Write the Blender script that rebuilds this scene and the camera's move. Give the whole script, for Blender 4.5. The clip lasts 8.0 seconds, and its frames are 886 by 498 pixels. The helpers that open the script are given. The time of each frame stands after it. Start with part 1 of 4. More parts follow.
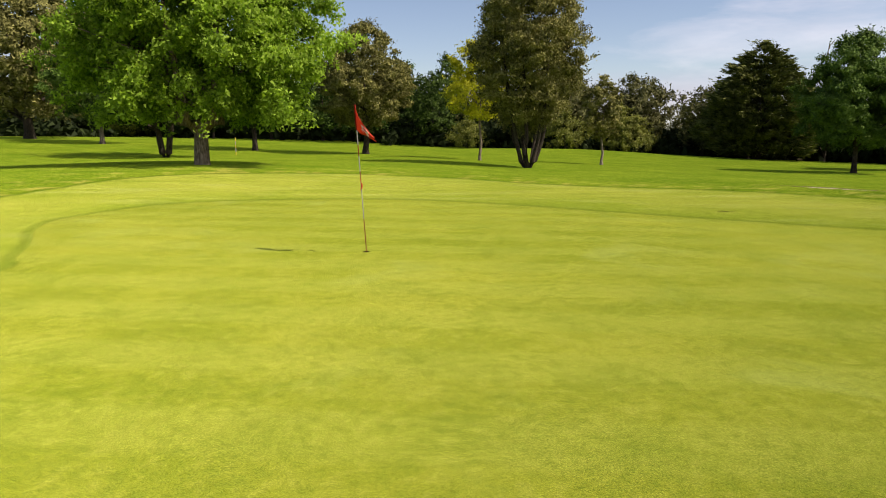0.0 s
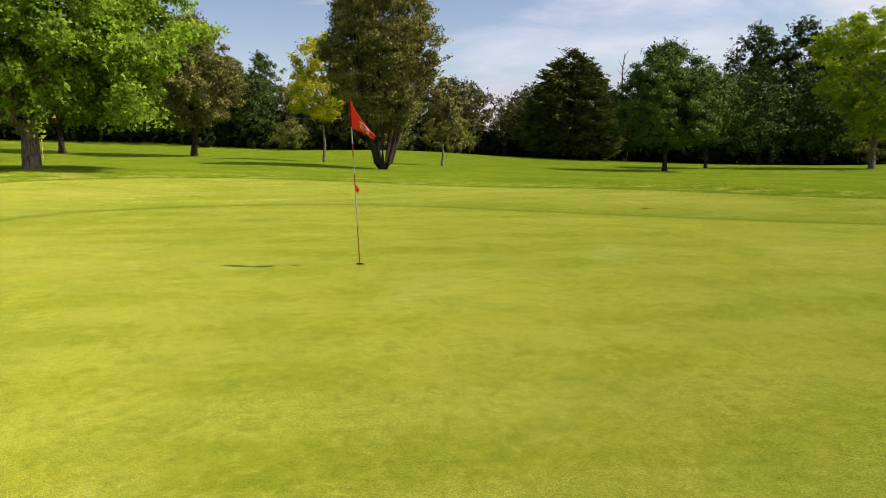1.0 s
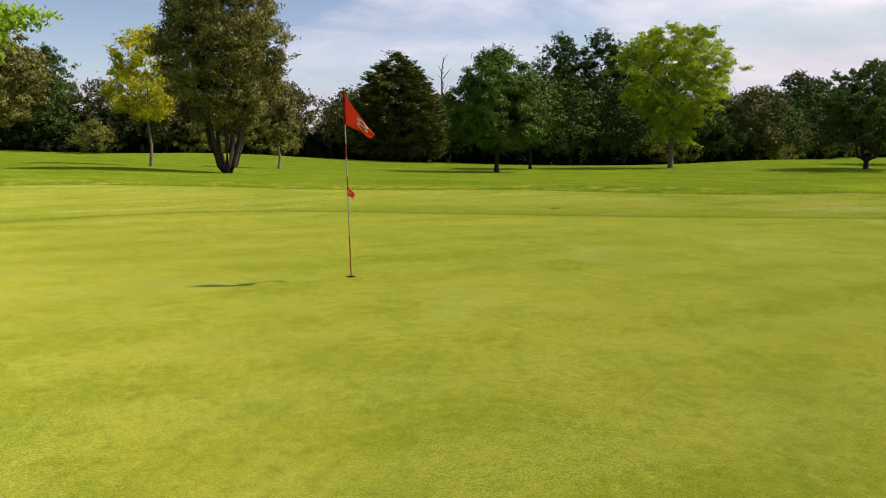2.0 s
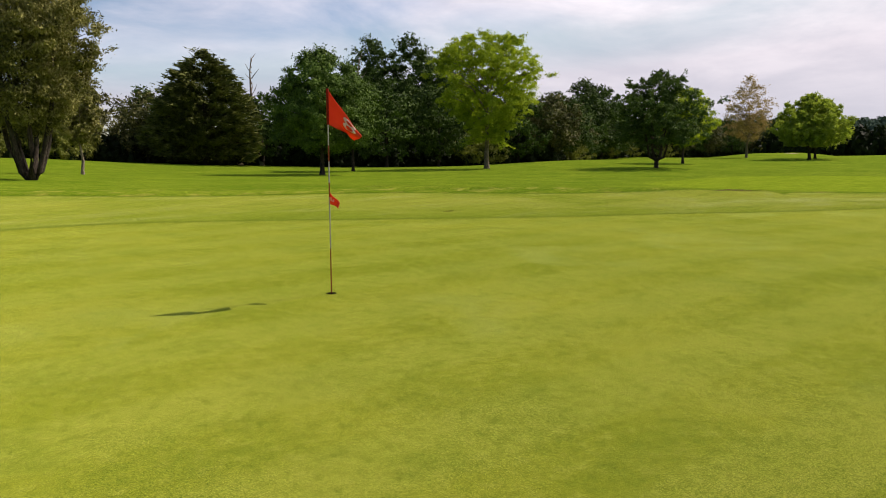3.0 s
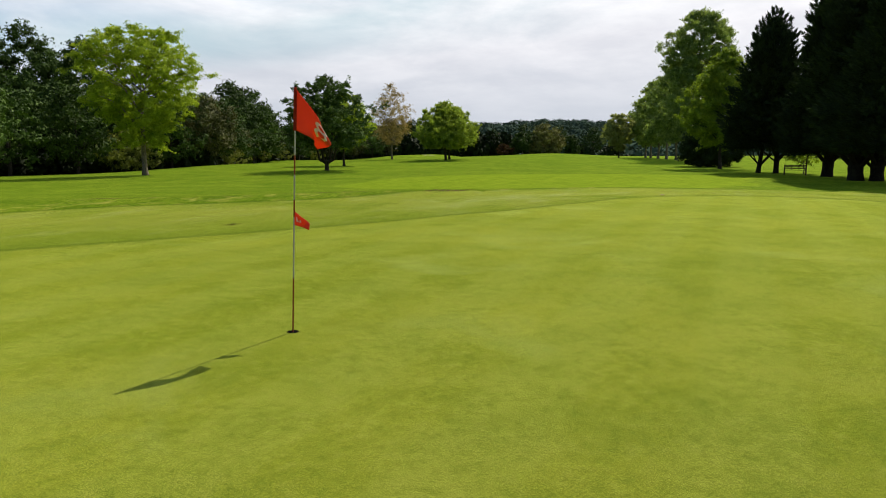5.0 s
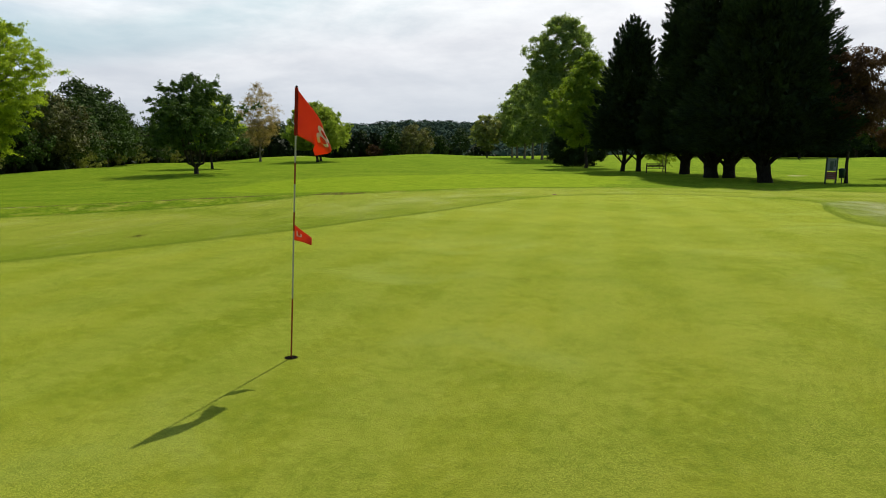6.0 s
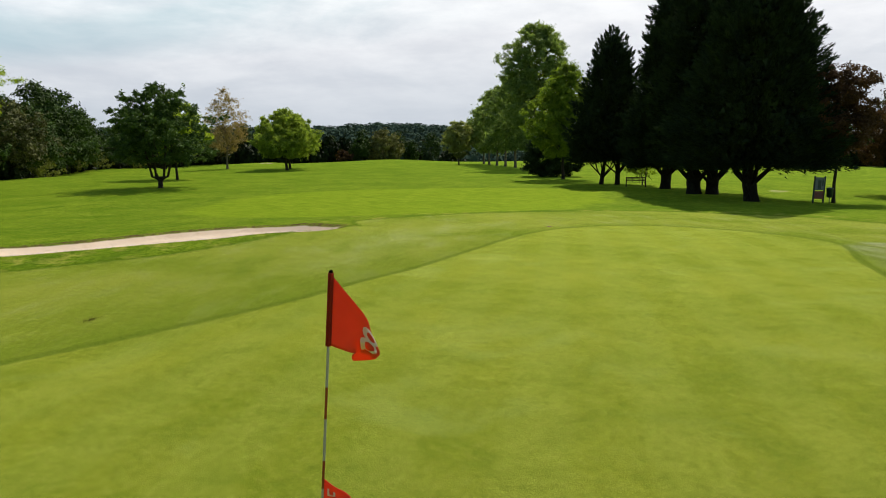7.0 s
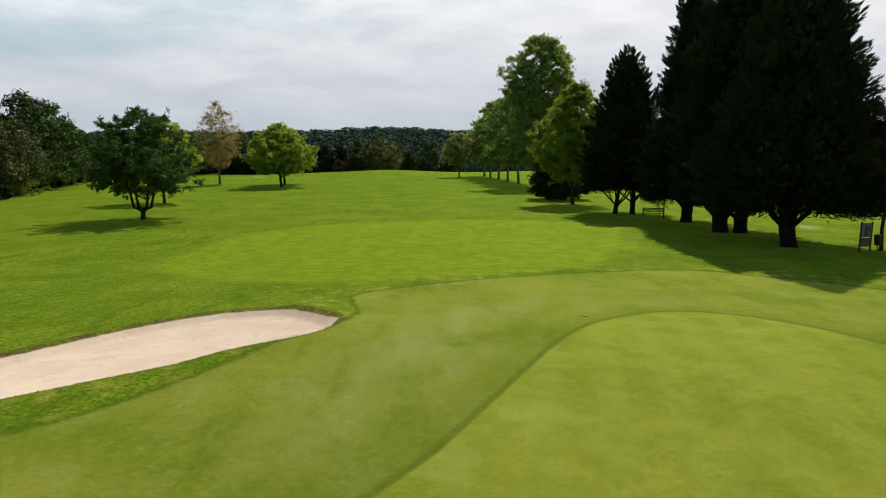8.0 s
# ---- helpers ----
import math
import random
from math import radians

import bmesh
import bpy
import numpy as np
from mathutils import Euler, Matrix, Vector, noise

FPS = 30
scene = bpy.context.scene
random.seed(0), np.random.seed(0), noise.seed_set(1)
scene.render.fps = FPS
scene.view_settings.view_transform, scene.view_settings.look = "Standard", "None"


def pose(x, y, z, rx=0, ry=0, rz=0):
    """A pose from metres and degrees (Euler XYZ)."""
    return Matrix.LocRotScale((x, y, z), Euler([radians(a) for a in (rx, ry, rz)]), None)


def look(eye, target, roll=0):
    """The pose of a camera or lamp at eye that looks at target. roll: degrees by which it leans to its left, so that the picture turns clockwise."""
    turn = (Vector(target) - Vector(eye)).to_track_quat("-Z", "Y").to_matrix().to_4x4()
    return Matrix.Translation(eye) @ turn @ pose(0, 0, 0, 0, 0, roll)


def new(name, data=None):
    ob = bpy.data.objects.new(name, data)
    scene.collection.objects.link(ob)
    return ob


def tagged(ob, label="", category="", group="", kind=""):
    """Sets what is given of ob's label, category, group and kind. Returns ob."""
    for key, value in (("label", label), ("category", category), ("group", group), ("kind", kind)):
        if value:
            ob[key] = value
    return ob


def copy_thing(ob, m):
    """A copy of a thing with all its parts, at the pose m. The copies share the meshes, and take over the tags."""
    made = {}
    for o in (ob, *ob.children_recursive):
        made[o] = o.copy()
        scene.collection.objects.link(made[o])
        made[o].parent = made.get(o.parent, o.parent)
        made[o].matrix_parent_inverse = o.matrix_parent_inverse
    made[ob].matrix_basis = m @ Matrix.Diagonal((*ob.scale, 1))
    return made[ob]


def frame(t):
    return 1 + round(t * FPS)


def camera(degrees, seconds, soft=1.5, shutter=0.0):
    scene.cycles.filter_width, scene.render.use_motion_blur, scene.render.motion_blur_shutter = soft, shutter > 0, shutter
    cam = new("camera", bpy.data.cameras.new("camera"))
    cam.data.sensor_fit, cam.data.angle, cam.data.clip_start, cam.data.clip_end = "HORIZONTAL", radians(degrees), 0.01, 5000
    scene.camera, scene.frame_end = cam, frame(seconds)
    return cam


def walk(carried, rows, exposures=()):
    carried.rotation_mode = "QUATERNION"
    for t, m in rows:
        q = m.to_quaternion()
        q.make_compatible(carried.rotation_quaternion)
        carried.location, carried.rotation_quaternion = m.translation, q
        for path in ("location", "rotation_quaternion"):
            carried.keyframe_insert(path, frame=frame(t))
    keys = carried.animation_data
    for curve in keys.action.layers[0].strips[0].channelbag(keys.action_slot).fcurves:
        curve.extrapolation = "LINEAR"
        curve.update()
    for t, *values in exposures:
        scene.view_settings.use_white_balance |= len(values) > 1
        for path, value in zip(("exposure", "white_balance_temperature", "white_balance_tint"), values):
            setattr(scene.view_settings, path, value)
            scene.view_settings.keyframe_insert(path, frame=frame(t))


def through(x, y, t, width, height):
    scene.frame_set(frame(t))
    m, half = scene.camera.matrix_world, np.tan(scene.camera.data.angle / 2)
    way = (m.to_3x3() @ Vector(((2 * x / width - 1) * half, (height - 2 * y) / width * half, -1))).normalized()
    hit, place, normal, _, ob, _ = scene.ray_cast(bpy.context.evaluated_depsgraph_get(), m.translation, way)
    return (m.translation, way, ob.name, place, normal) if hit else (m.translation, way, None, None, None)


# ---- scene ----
cam = camera(63.16, 8.0, 1.0)
PATH = [
    (0, pose(0.690, -10.619, 1.723, 80.857, 0, -2.424) @ pose(0, 0, 0, 0, 0, -0.002)),
    (0.5, pose(-0.582, -9.975, 1.694, 80.938, 0, -9.632) @ pose(0, 0, 0, 0, 0, 0.015)),
    (1, pose(-1.769, -9.284, 1.665, 81.018, 0, -17.478) @ pose(0, 0, 0, 0, 0, 0.089)),
    (1.5, pose(-2.767, -8.541, 1.634, 81.129, 0, -24.823) @ pose(0, 0, 0, 0, 0, 0.144)),
    (3, pose(-4.830, -5.982, 1.605, 81.463, 0, -47.887) @ pose(0, 0, 0, 0, 0, 0.134)),
    (3.5, pose(-5.275, -5.199, 1.608, 81.551, 0, -55.269) @ pose(0, 0, 0, 0, 0, 0.069)),
    (4, pose(-5.596, -4.393, 1.622, 81.599, 0, -62.506) @ pose(0, 0, 0, 0, 0, 0.025)),
    (4.5, pose(-5.778, -3.617, 1.641, 81.674, 0, -69.472) @ pose(0, 0, 0, 0, 0, 0.095)),
    (5, pose(-5.793, -2.848, 1.648, 81.729, 0, -75.901) @ pose(0, 0, 0, 0, 0, -0.045)),
    (6.5, pose(-5.115, -1.124, 1.783, 81.844, 0, -88.711) @ pose(0, 0, 0, 0, 0, -0.206)),
    (7, pose(-3.423, -0.734, 2.704, 81.889, 0, -88.967) @ pose(0, 0, 0, 0, 0, -0.136)),
    (7.5, pose(-1.079, -0.345, 4.089, 82.037, 0, -89.123) @ pose(0, 0, 0, 0, 0, -0.018)),
    (8, pose(1.447, -0.035, 4.979, 82.038, 0, -89.223) @ pose(0, 0, 0, 0, 0, 0.001)),
]
walk(cam, PATH, [(0.0, 0.48, 6800, 24), (1.5, 0.46, 6850, 25), (3.0, 0.38, 6800, 24), (4.2, 0.32, 6600, 16), (5.0, 0.40, 6550, 13), (6.5, 0.40, 6500, 10), (8.0, 0.23, 6500, 11)])

# ---- light ----
SUN_WAY = Vector((1.65, -0.58, 2.12)).normalized()          # towards the sun
sun = new("sun", bpy.data.lights.new("sun", "SUN"))
sun.data.energy, sun.data.angle, sun.data.color = 4.9, radians(0.6), (1.0, 0.95, 0.86)
sun.matrix_world = look((0, 0, 60), tuple(Vector((0, 0, 60)) - SUN_WAY))

world = bpy.data.worlds.new("world")
scene.world = world
world.use_nodes = True
wn, wl = world.node_tree.nodes, world.node_tree.links
wn.clear()
sky = wn.new("ShaderNodeTexSky")
sky.sky_type, sky.sun_disc = "NISHITA", False
sky.sun_elevation = math.asin(SUN_WAY.z)
sky.sun_rotation = math.atan2(SUN_WAY.x, SUN_WAY.y)
sky.air_density, sky.dust_density, sky.ozone_density = 0.80, 0.45, 1.2
coord = wn.new("ShaderNodeTexCoord")
split = wn.new("ShaderNodeSeparateXYZ")
wl.new(coord.outputs["Generated"], split.inputs[0])


def wmath(op, a, b=None):
    node = wn.new("ShaderNodeMath")
    node.operation = op
    for n, v in enumerate((a, b)):
        if v is None:
            continue
        if isinstance(v, (int, float)):
            node.inputs[n].default_value = v
        else:
            wl.new(v, node.inputs[n])
    return node.outputs[0]


# thin cloud layer on a flat plane high above, denser towards the sun
up = wmath("MAXIMUM", split.outputs[2], 0.0)
depth = wmath("ADD", up, 0.16)
flat = wn.new("ShaderNodeCombineXYZ")
wl.new(wmath("DIVIDE", split.outputs[0], depth), flat.inputs[0])
wl.new(wmath("DIVIDE", split.outputs[1], depth), flat.inputs[1])
cloud = wn.new("ShaderNodeTexNoise")
cloud.inputs["Scale"].default_value = 0.95
cloud.inputs["Detail"].default_value = 7
cloud.inputs["Roughness"].default_value = 0.56
cloud.inputs["Distortion"].default_value = 0.5
wl.new(flat.outputs[0], cloud.inputs["Vector"])
side = wmath("ADD", wmath("MULTIPLY", split.outputs[0], 0.80), wmath("MULTIPLY", split.outputs[1], -0.42))
cover = wmath("ADD", cloud.outputs["Fac"], wmath("MULTIPLY", side, 0.36))
ramp = wn.new("ShaderNodeValToRGB")
ramp.color_ramp.elements[0].position, ramp.color_ramp.elements[1].position = 0.46, 0.79
wl.new(cover, ramp.inputs[0])
mix = wn.new("ShaderNodeMixRGB")
tone = wn.new("ShaderNodeTexNoise")
tone.inputs["Scale"].default_value = 1.9
tone.inputs["Detail"].default_value = 6
tone.inputs["Roughness"].default_value = 0.6
wl.new(flat.outputs[0], tone.inputs["Vector"])
shade = wn.new("ShaderNodeValToRGB")
shade.color_ramp.elements[0].position, shade.color_ramp.elements[1].position = 0.36, 0.62
shade.color_ramp.elements[0].color, shade.color_ramp.elements[1].color = (0.685, 0.69, 0.715, 1), (0.885, 0.88, 0.88, 1)
wl.new(tone.outputs["Fac"], shade.inputs[0])
bright = wn.new("ShaderNodeMixRGB")
bright.blend_type = "MULTIPLY"
bright.inputs[0].default_value = 1.0
bright.inputs[2].default_value = (10, 10, 10, 1)
wl.new(shade.outputs[0], bright.inputs[1])
wl.new(bright.outputs[0], mix.inputs[2])
wl.new(wmath("MULTIPLY", wmath("MULTIPLY", ramp.outputs[0], 0.95), wmath("MULTIPLY", wmath("MINIMUM", wmath("MULTIPLY", up, 4.4), 1.0), wmath("MINIMUM", wmath("MAXIMUM", wmath("SUBTRACT", 1.95, wmath("MULTIPLY", up, 2.0)), 0.15), 1.0))), mix.inputs[0])
dim = wn.new("ShaderNodeMixRGB")
dim.blend_type = "MULTIPLY"
dim.inputs[0].default_value = 1.0
dim.inputs[2].default_value = (0.94, 0.95, 0.89, 1)
wl.new(sky.outputs[0], dim.inputs[1])
cap = wn.new("ShaderNodeMixRGB")                       # hazy air: the low sky is no brighter than this
cap.blend_type = "DARKEN"
cap.inputs[0].default_value = 1.0
cap.inputs[2].default_value = (4.3, 4.75, 5.3, 1)
wl.new(dim.outputs[0], cap.inputs[1])
wl.new(cap.outputs[0], mix.inputs[1])
back = wn.new("ShaderNodeBackground")
back.inputs[1].default_value = 0.10
wl.new(mix.outputs[0], back.inputs[0])
wl.new(back.outputs[0], wn.new("ShaderNodeOutputWorld").inputs[0])


# ---- materials ----
def material(name):
    m = bpy.data.materials.new(name)
    m.use_nodes = True
    m.node_tree.nodes.clear()
    return m


class Tree_nodes:
    """Short hand for the nodes of one material."""

    def __init__(self, name):
        self.m = material(name)
        self.n, self.l = self.m.node_tree.nodes, self.m.node_tree.links

    def node(self, kind, inputs=None, **props):
        node = self.n.new(kind)
        for key, value in props.items():
            if key == "operation":
                node.operation = value
            elif key == "blend_type":
                node.blend_type = value
            elif key == "attribute_name":
                node.attribute_name = value
        for key, value in (inputs or {}).items():
            self.put(value, node.inputs[key])
        return node

    def put(self, value, socket):
        if isinstance(value, bpy.types.NodeSocket):
            self.l.new(value, socket)
        elif isinstance(value, tuple) and len(value) == 3 and socket.type == "RGBA":
            socket.default_value = (*value, 1)
        else:
            socket.default_value = value

    def math(self, op, a, b=0.0, clamp=False):
        node = self.node("ShaderNodeMath", {0: a, 1: b}, operation=op)
        node.use_clamp = clamp
        return node.outputs[0]

    def mix(self, fac, a, b, blend="MIX"):
        return self.node("ShaderNodeMixRGB", {0: fac, 1: a, 2: b}, blend_type=blend).outputs[0]

    def noise(self, vector, scale, detail=3.0, rough=0.55, distort=0.0):
        return self.node("ShaderNodeTexNoise", {"Vector": vector, "Scale": scale, "Detail": detail, "Roughness": rough, "Distortion": distort}).outputs["Fac"]

    def step(self, value, low, high):
        node = self.node("ShaderNodeMapRange", {0: value, 1: low, 2: high, 3: 0.0, 4: 1.0})
        node.interpolation_type = "SMOOTHSTEP"
        return node.outputs[0]

    def place(self, kind="Object"):
        return self.node("ShaderNodeTexCoord").outputs[kind]

    def done(self, shader):
        self.l.new(shader, self.node("ShaderNodeOutputMaterial").inputs[0])
        return self.m

    def surface(self, color, rough, normal=None, spec=0.3, metal=0.0):
        ins = {"Base Color": color, "Roughness": rough, "Specular IOR Level": spec, "Metallic": metal}
        if normal is not None:
            ins["Normal"] = normal
        return self.node("ShaderNodeBsdfPrincipled", ins).outputs[0]

    def bump(self, height, strength, distance):
        return self.node("ShaderNodeBump", {"Height": height, "Strength": strength, "Distance": distance}).outputs[0]


def leaf_material(name, dark, light, through=0.35, rough=0.7, spec=0.08):
    k = Tree_nodes(name)
    island = k.node("ShaderNodeNewGeometry").outputs["Random Per Island"]
    patch = k.noise(k.place(), 0.7, 2.0)
    fac = k.math("ADD", k.math("MULTIPLY", island, 0.65), k.math("MULTIPLY", k.step(patch, 0.3, 0.7), 0.45), clamp=True)
    color = k.mix(fac, dark, light)
    leaf = k.surface(color, rough, spec=spec)
    glow = k.node("ShaderNodeBsdfTranslucent", {0: k.mix(1.0, color, (1.1, 1.15, 0.55), "MULTIPLY")}).outputs[0]
    return k.done(k.node("ShaderNodeMixShader", {0: through, 1: leaf, 2: glow}).outputs[0])


def bark_material(name, dark, light):
    k = Tree_nodes(name)
    place = k.node("ShaderNodeMapping", {"Vector": k.place(), "Scale": (1.0, 1.0, 0.25)}).outputs[0]
    grain = k.noise(place, 18.0, 6.0, 0.65, 0.6)
    stain = k.noise(k.place(), 1.7, 3.0)
    color = k.mix(k.step(grain, 0.35, 0.7), dark, light)
    color = k.mix(k.math("MULTIPLY", k.step(stain, 0.5, 0.75), 0.4), color, (0.055, 0.062, 0.03))
    return k.done(k.surface(color, 0.9, k.bump(grain, 0.9, 0.05), 0.15))


def plain_material(name, dark, light, rough=0.5, scale=9.0, spec=0.4, metal=0.0, bump=0.0):
    k = Tree_nodes(name)
    worn = k.noise(k.place(), scale, 5.0, 0.6)
    fine = k.noise(k.place(), scale * 14, 2.0, 0.5)
    color = k.mix(k.math("ADD", k.math("MULTIPLY", worn, 0.7), k.math("MULTIPLY", fine, 0.3)), dark, light)
    normal = k.bump(fine, bump, 0.004) if bump else None
    return k.done(k.surface(color, rough, normal, spec, metal))


LEAF = {
    "maple": leaf_material("leaf_fresh_green", (0.034, 0.086, 0.006), (0.38, 0.56, 0.062), 0.50),
    "holm": leaf_material("leaf_olive", (0.030, 0.035, 0.010), (0.285, 0.275, 0.082), 0.12, 0.7, 0.07),
    "yellow": leaf_material("leaf_yellow", (0.17, 0.205, 0.014), (0.58, 0.55, 0.035), 0.42),
    "dark": leaf_material("leaf_dark_green", (0.009, 0.020, 0.004), (0.062, 0.105, 0.014), 0.06),
    "mid": leaf_material("leaf_mid_green", (0.021, 0.050, 0.009), (0.120, 0.198, 0.031), 0.06),
    "lime": leaf_material("leaf_lime_green", (0.128, 0.198, 0.011), (0.41, 0.50, 0.044), 0.50),
    "cedar": leaf_material("needles_dark", (0.015, 0.028, 0.008), (0.155, 0.172, 0.038), 0.04),
    # backlit shade is put into this colour, darker than the needles' own green
    "cypress": leaf_material("needles_backlit", (0.008, 0.015, 0.007), (0.042, 0.064, 0.027), 0.06, 0.85, 0.02),
    "brown": leaf_material("leaf_pale_brown", (0.20, 0.14, 0.05), (0.44, 0.33, 0.15), 0.3),
    "copper": leaf_material("leaf_copper", (0.030, 0.018, 0.010), (0.10, 0.052, 0.024), 0.22),
    "poplar": leaf_material("leaf_pale_green", (0.066, 0.110, 0.030), (0.31, 0.39, 0.125), 0.42),
    "fresh": leaf_material("leaf_spring_green", (0.105, 0.165, 0.020), (0.40, 0.48, 0.085), 0.45),
    "olive": leaf_material("leaf_pale_olive", (0.15, 0.17, 0.055), (0.37, 0.39, 0.15), 0.4),
    "cherry": leaf_material("leaf_deep_green", (0.016, 0.036, 0.009), (0.105, 0.170, 0.040), 0.2),
    "scrub": leaf_material("leaf_dull_olive", (0.022, 0.027, 0.009), (0.150, 0.152, 0.050), 0.1),
    "wood": leaf_material("leaf_wood_green", (0.011, 0.027, 0.005), (0.076, 0.130, 0.020), 0.08),
    "shrub": leaf_material("leaf_shrub", (0.060, 0.076, 0.014), (0.23, 0.245, 0.050), 0.25),
    "linden": leaf_material("leaf_linden", (0.085, 0.145, 0.012), (0.30, 0.38, 0.045), 0.42),
    # shade under the wood's crowns is put into this near-black leaf colour
    "under": leaf_material("leaf_undergrowth_shaded", (0.006, 0.011, 0.003), (0.024, 0.037, 0.008), 0.08),
    # bluish haze of the distance is mixed into these leaf tones
    "ridge": leaf_material("leaf_far_haze", (0.040, 0.064, 0.046), (0.060, 0.092, 0.064), 0.05, 0.9, 0.0),
}
BARK = {
    "grey": bark_material("bark_grey", (0.085, 0.066, 0.043), (0.29, 0.24, 0.165)),
    "dark": bark_material("bark_dark", (0.018, 0.014, 0.010), (0.075, 0.06, 0.042)),
    # darker copy of the dark bark, with the cypress trunks' backlit shade in it
    "black": bark_material("bark_backlit", (0.009, 0.007, 0.005), (0.034, 0.028, 0.020)),
    "pale": bark_material("bark_pale", (0.12, 0.095, 0.065), (0.30, 0.25, 0.19)),
}

# ---- plan of the golf green ----
GREEN = [(-4.55, -1.4), (-4.9, -0.4), (-5.4, 1.0), (-6.1, 2.5), (-6.4, 3.6), (-6.35, 4.6), (-5.4, 6.95), (-3.4, 8.0), (-0.6, 8.3), (1.6, 7.75), (3.9, 6.15), (5.1, 5.1),
         (7.0, 3.6), (9.3, 2.1), (11.3, 1.15), (12.7, 0.38), (14.0, -0.2), (15.9, -0.97), (19.0, -2.25), (21.3, -3.3), (23.0, -4.3), (24.2, -5.55), (24.95, -7.0), (24.9, -8.4), (23.8, -10.0), (21.4, -11.4), (18.0, -12.0),
         (13.4, -10.3), (9.4, -9.7), (6.5, -13.0), (-1.0, -15.0), (-5.5, -11.0), (-5.2, -5.0)]
COLLAR = [(-11.0, -3.0), (-10.4, 4.0), (-9.9, 8.3), (-9.55, 10.8), (-8.9, 13.3), (-7.5, 15.0), (-5.8, 15.9), (-4.0, 16.6), (-1.4, 17.2), (0.6, 16.7), (2.4, 15.8), (4.1, 14.2), (5.6, 13.0), (7.2, 12.3), (9.2, 11.7), (11.1, 10.6),
          (12.3, 9.0), (13.4, 7.85), (14.5, 6.95), (16.1, 6.05), (18.5, 5.0), (21.2, 3.85), (22.9, 3.1), (24.8, 2.95), (26.9, 3.4), (28.4, 3.5), (30.2, 1.4), (32.3, -2.6), (34.6, -7.9), (35.2, -11.6), (33.4, -13.6),
          (29.0, -17.0), (18.0, -18.5), (4.0, -20.0), (-9.0, -15.0)]
BUNKER = [(22.8, 3.5), (23.6, 3.6), (24.6, 4.3), (25.4, 5.2), (25.65, 6.0), (25.5, 7.0), (24.9, 8.0), (23.8, 9.05), (22.3, 10.1), (20.8, 10.95), (19.45, 11.7), (18.2, 12.6), (16.6, 13.8), (14.9, 14.6), (13.2, 14.1),
          (12.7, 12.6), (13.9, 10.6), (15.1, 9.1), (16.3, 7.85), (17.6, 6.55), (18.8, 5.75), (20.3, 4.5), (21.65, 3.72)]
FAR_BUNKER = [(141.2, 38.4), (141.4, 36.4), (142, 35.0), (142.8, 36.0), (142.8, 38.0), (142, 39.5)]
FAIRWAY = [(36, 14.2), (44, 15.3), (54, 13.3), (60.6, 7.5), (62.7, -4.8), (57.5, -12.5), (46, -10), (37, -7), (32.5, 0), (32, 8)]
WORN = [(17.9, -12.2), (17.2, -14.0), (12.0, -12.6), (8.5, -11.2), (9.4, -9.9), (11.7, -10.3), (13.4, -10.6)]
BARE = [(55.4, -26.2), (57.5, -26.8), (59.6, -28.3), (59.4, -29.3), (57.3, -28.7), (55.5, -27.3)]
DRY = [(12.6, 2.7), (15.5, 2.9), (19.0, 2.5), (22.5, 1.6), (25.3, -0.1), (26.0, -2.4), (24.4, -2.1), (21.5, -0.3), (18.5, 0.3), (15.5, 1.3), (13.2, 2.0)]     # thin pale grass on the collar
TEE = [(43.3, -6.6), (45.0, -4.0), (48.5, -4.0), (51.7, -7.9), (48.6, -11.6), (44.6, -10.9)]


def smooth_loop(points, steps=8):
    p, out = np.array(points, float), []
    n = len(p)
    for i in range(n):
        a, b, c, d = p[i - 1], p[i], p[(i + 1) % n], p[(i + 2) % n]
        for s in np.arange(steps) / steps:
            out.append(0.5 * (2 * b + (c - a) * s + (2 * a - 5 * b + 4 * c - d) * s**2 + (3 * b - a - 3 * c + d) * s**3))
    return np.array(out)


def inside_by(loop, x, y):
    """Metres inside a loop (negative outside), for arrays x, y."""
    far = np.full(x.shape, 1e9)
    odd = np.zeros(x.shape, bool)
    for a, b in zip(loop, np.roll(loop, -1, 0)):
        d = b - a
        s = np.clip(((x - a[0]) * d[0] + (y - a[1]) * d[1]) / (d @ d + 1e-12), 0, 1)
        far = np.minimum(far, (x - a[0] - s * d[0]) ** 2 + (y - a[1] - s * d[1]) ** 2)
        cross = (a[1] > y) != (b[1] > y)
        if abs(d[1]) > 1e-9:
            odd ^= cross & (x < a[0] + (y - a[1]) * d[0] / d[1])
    return np.where(odd, 1, -1) * np.sqrt(far)


# front edge of the woods, then far round behind them
WOODS = [(-88, 92), (-58, 110), (-30, 103), (-2, 101), (20, 89), (36, 87), (50, 82), (64, 68), (76, 58), (90, 54), (117, 66), (137, 74), (160, 78), (200, 74), (240, 60),
         (300, 90), (260, 200), (100, 230), (-90, 230)]
WOODS_LOOP = smooth_loop(WOODS, 5)
GREEN_LOOP, COLLAR_LOOP, BUNKER_LOOP = smooth_loop(GREEN), smooth_loop(COLLAR), smooth_loop(BUNKER)


def unit(v):
    return v / (np.linalg.norm(v, axis=1)[:, None] + 1e-9)


def ease(v, low, high):
    s = np.clip((np.asarray(v, float) - low) / (np.asarray(high, float) - low), 0, 1)
    return s * s * (3 - 2 * s)


def hump(x, y, cx, cy, wide, deep=None):
    return np.exp(-((x - cx) / wide) ** 2 - ((y - cy) / (deep or wide)) ** 2)


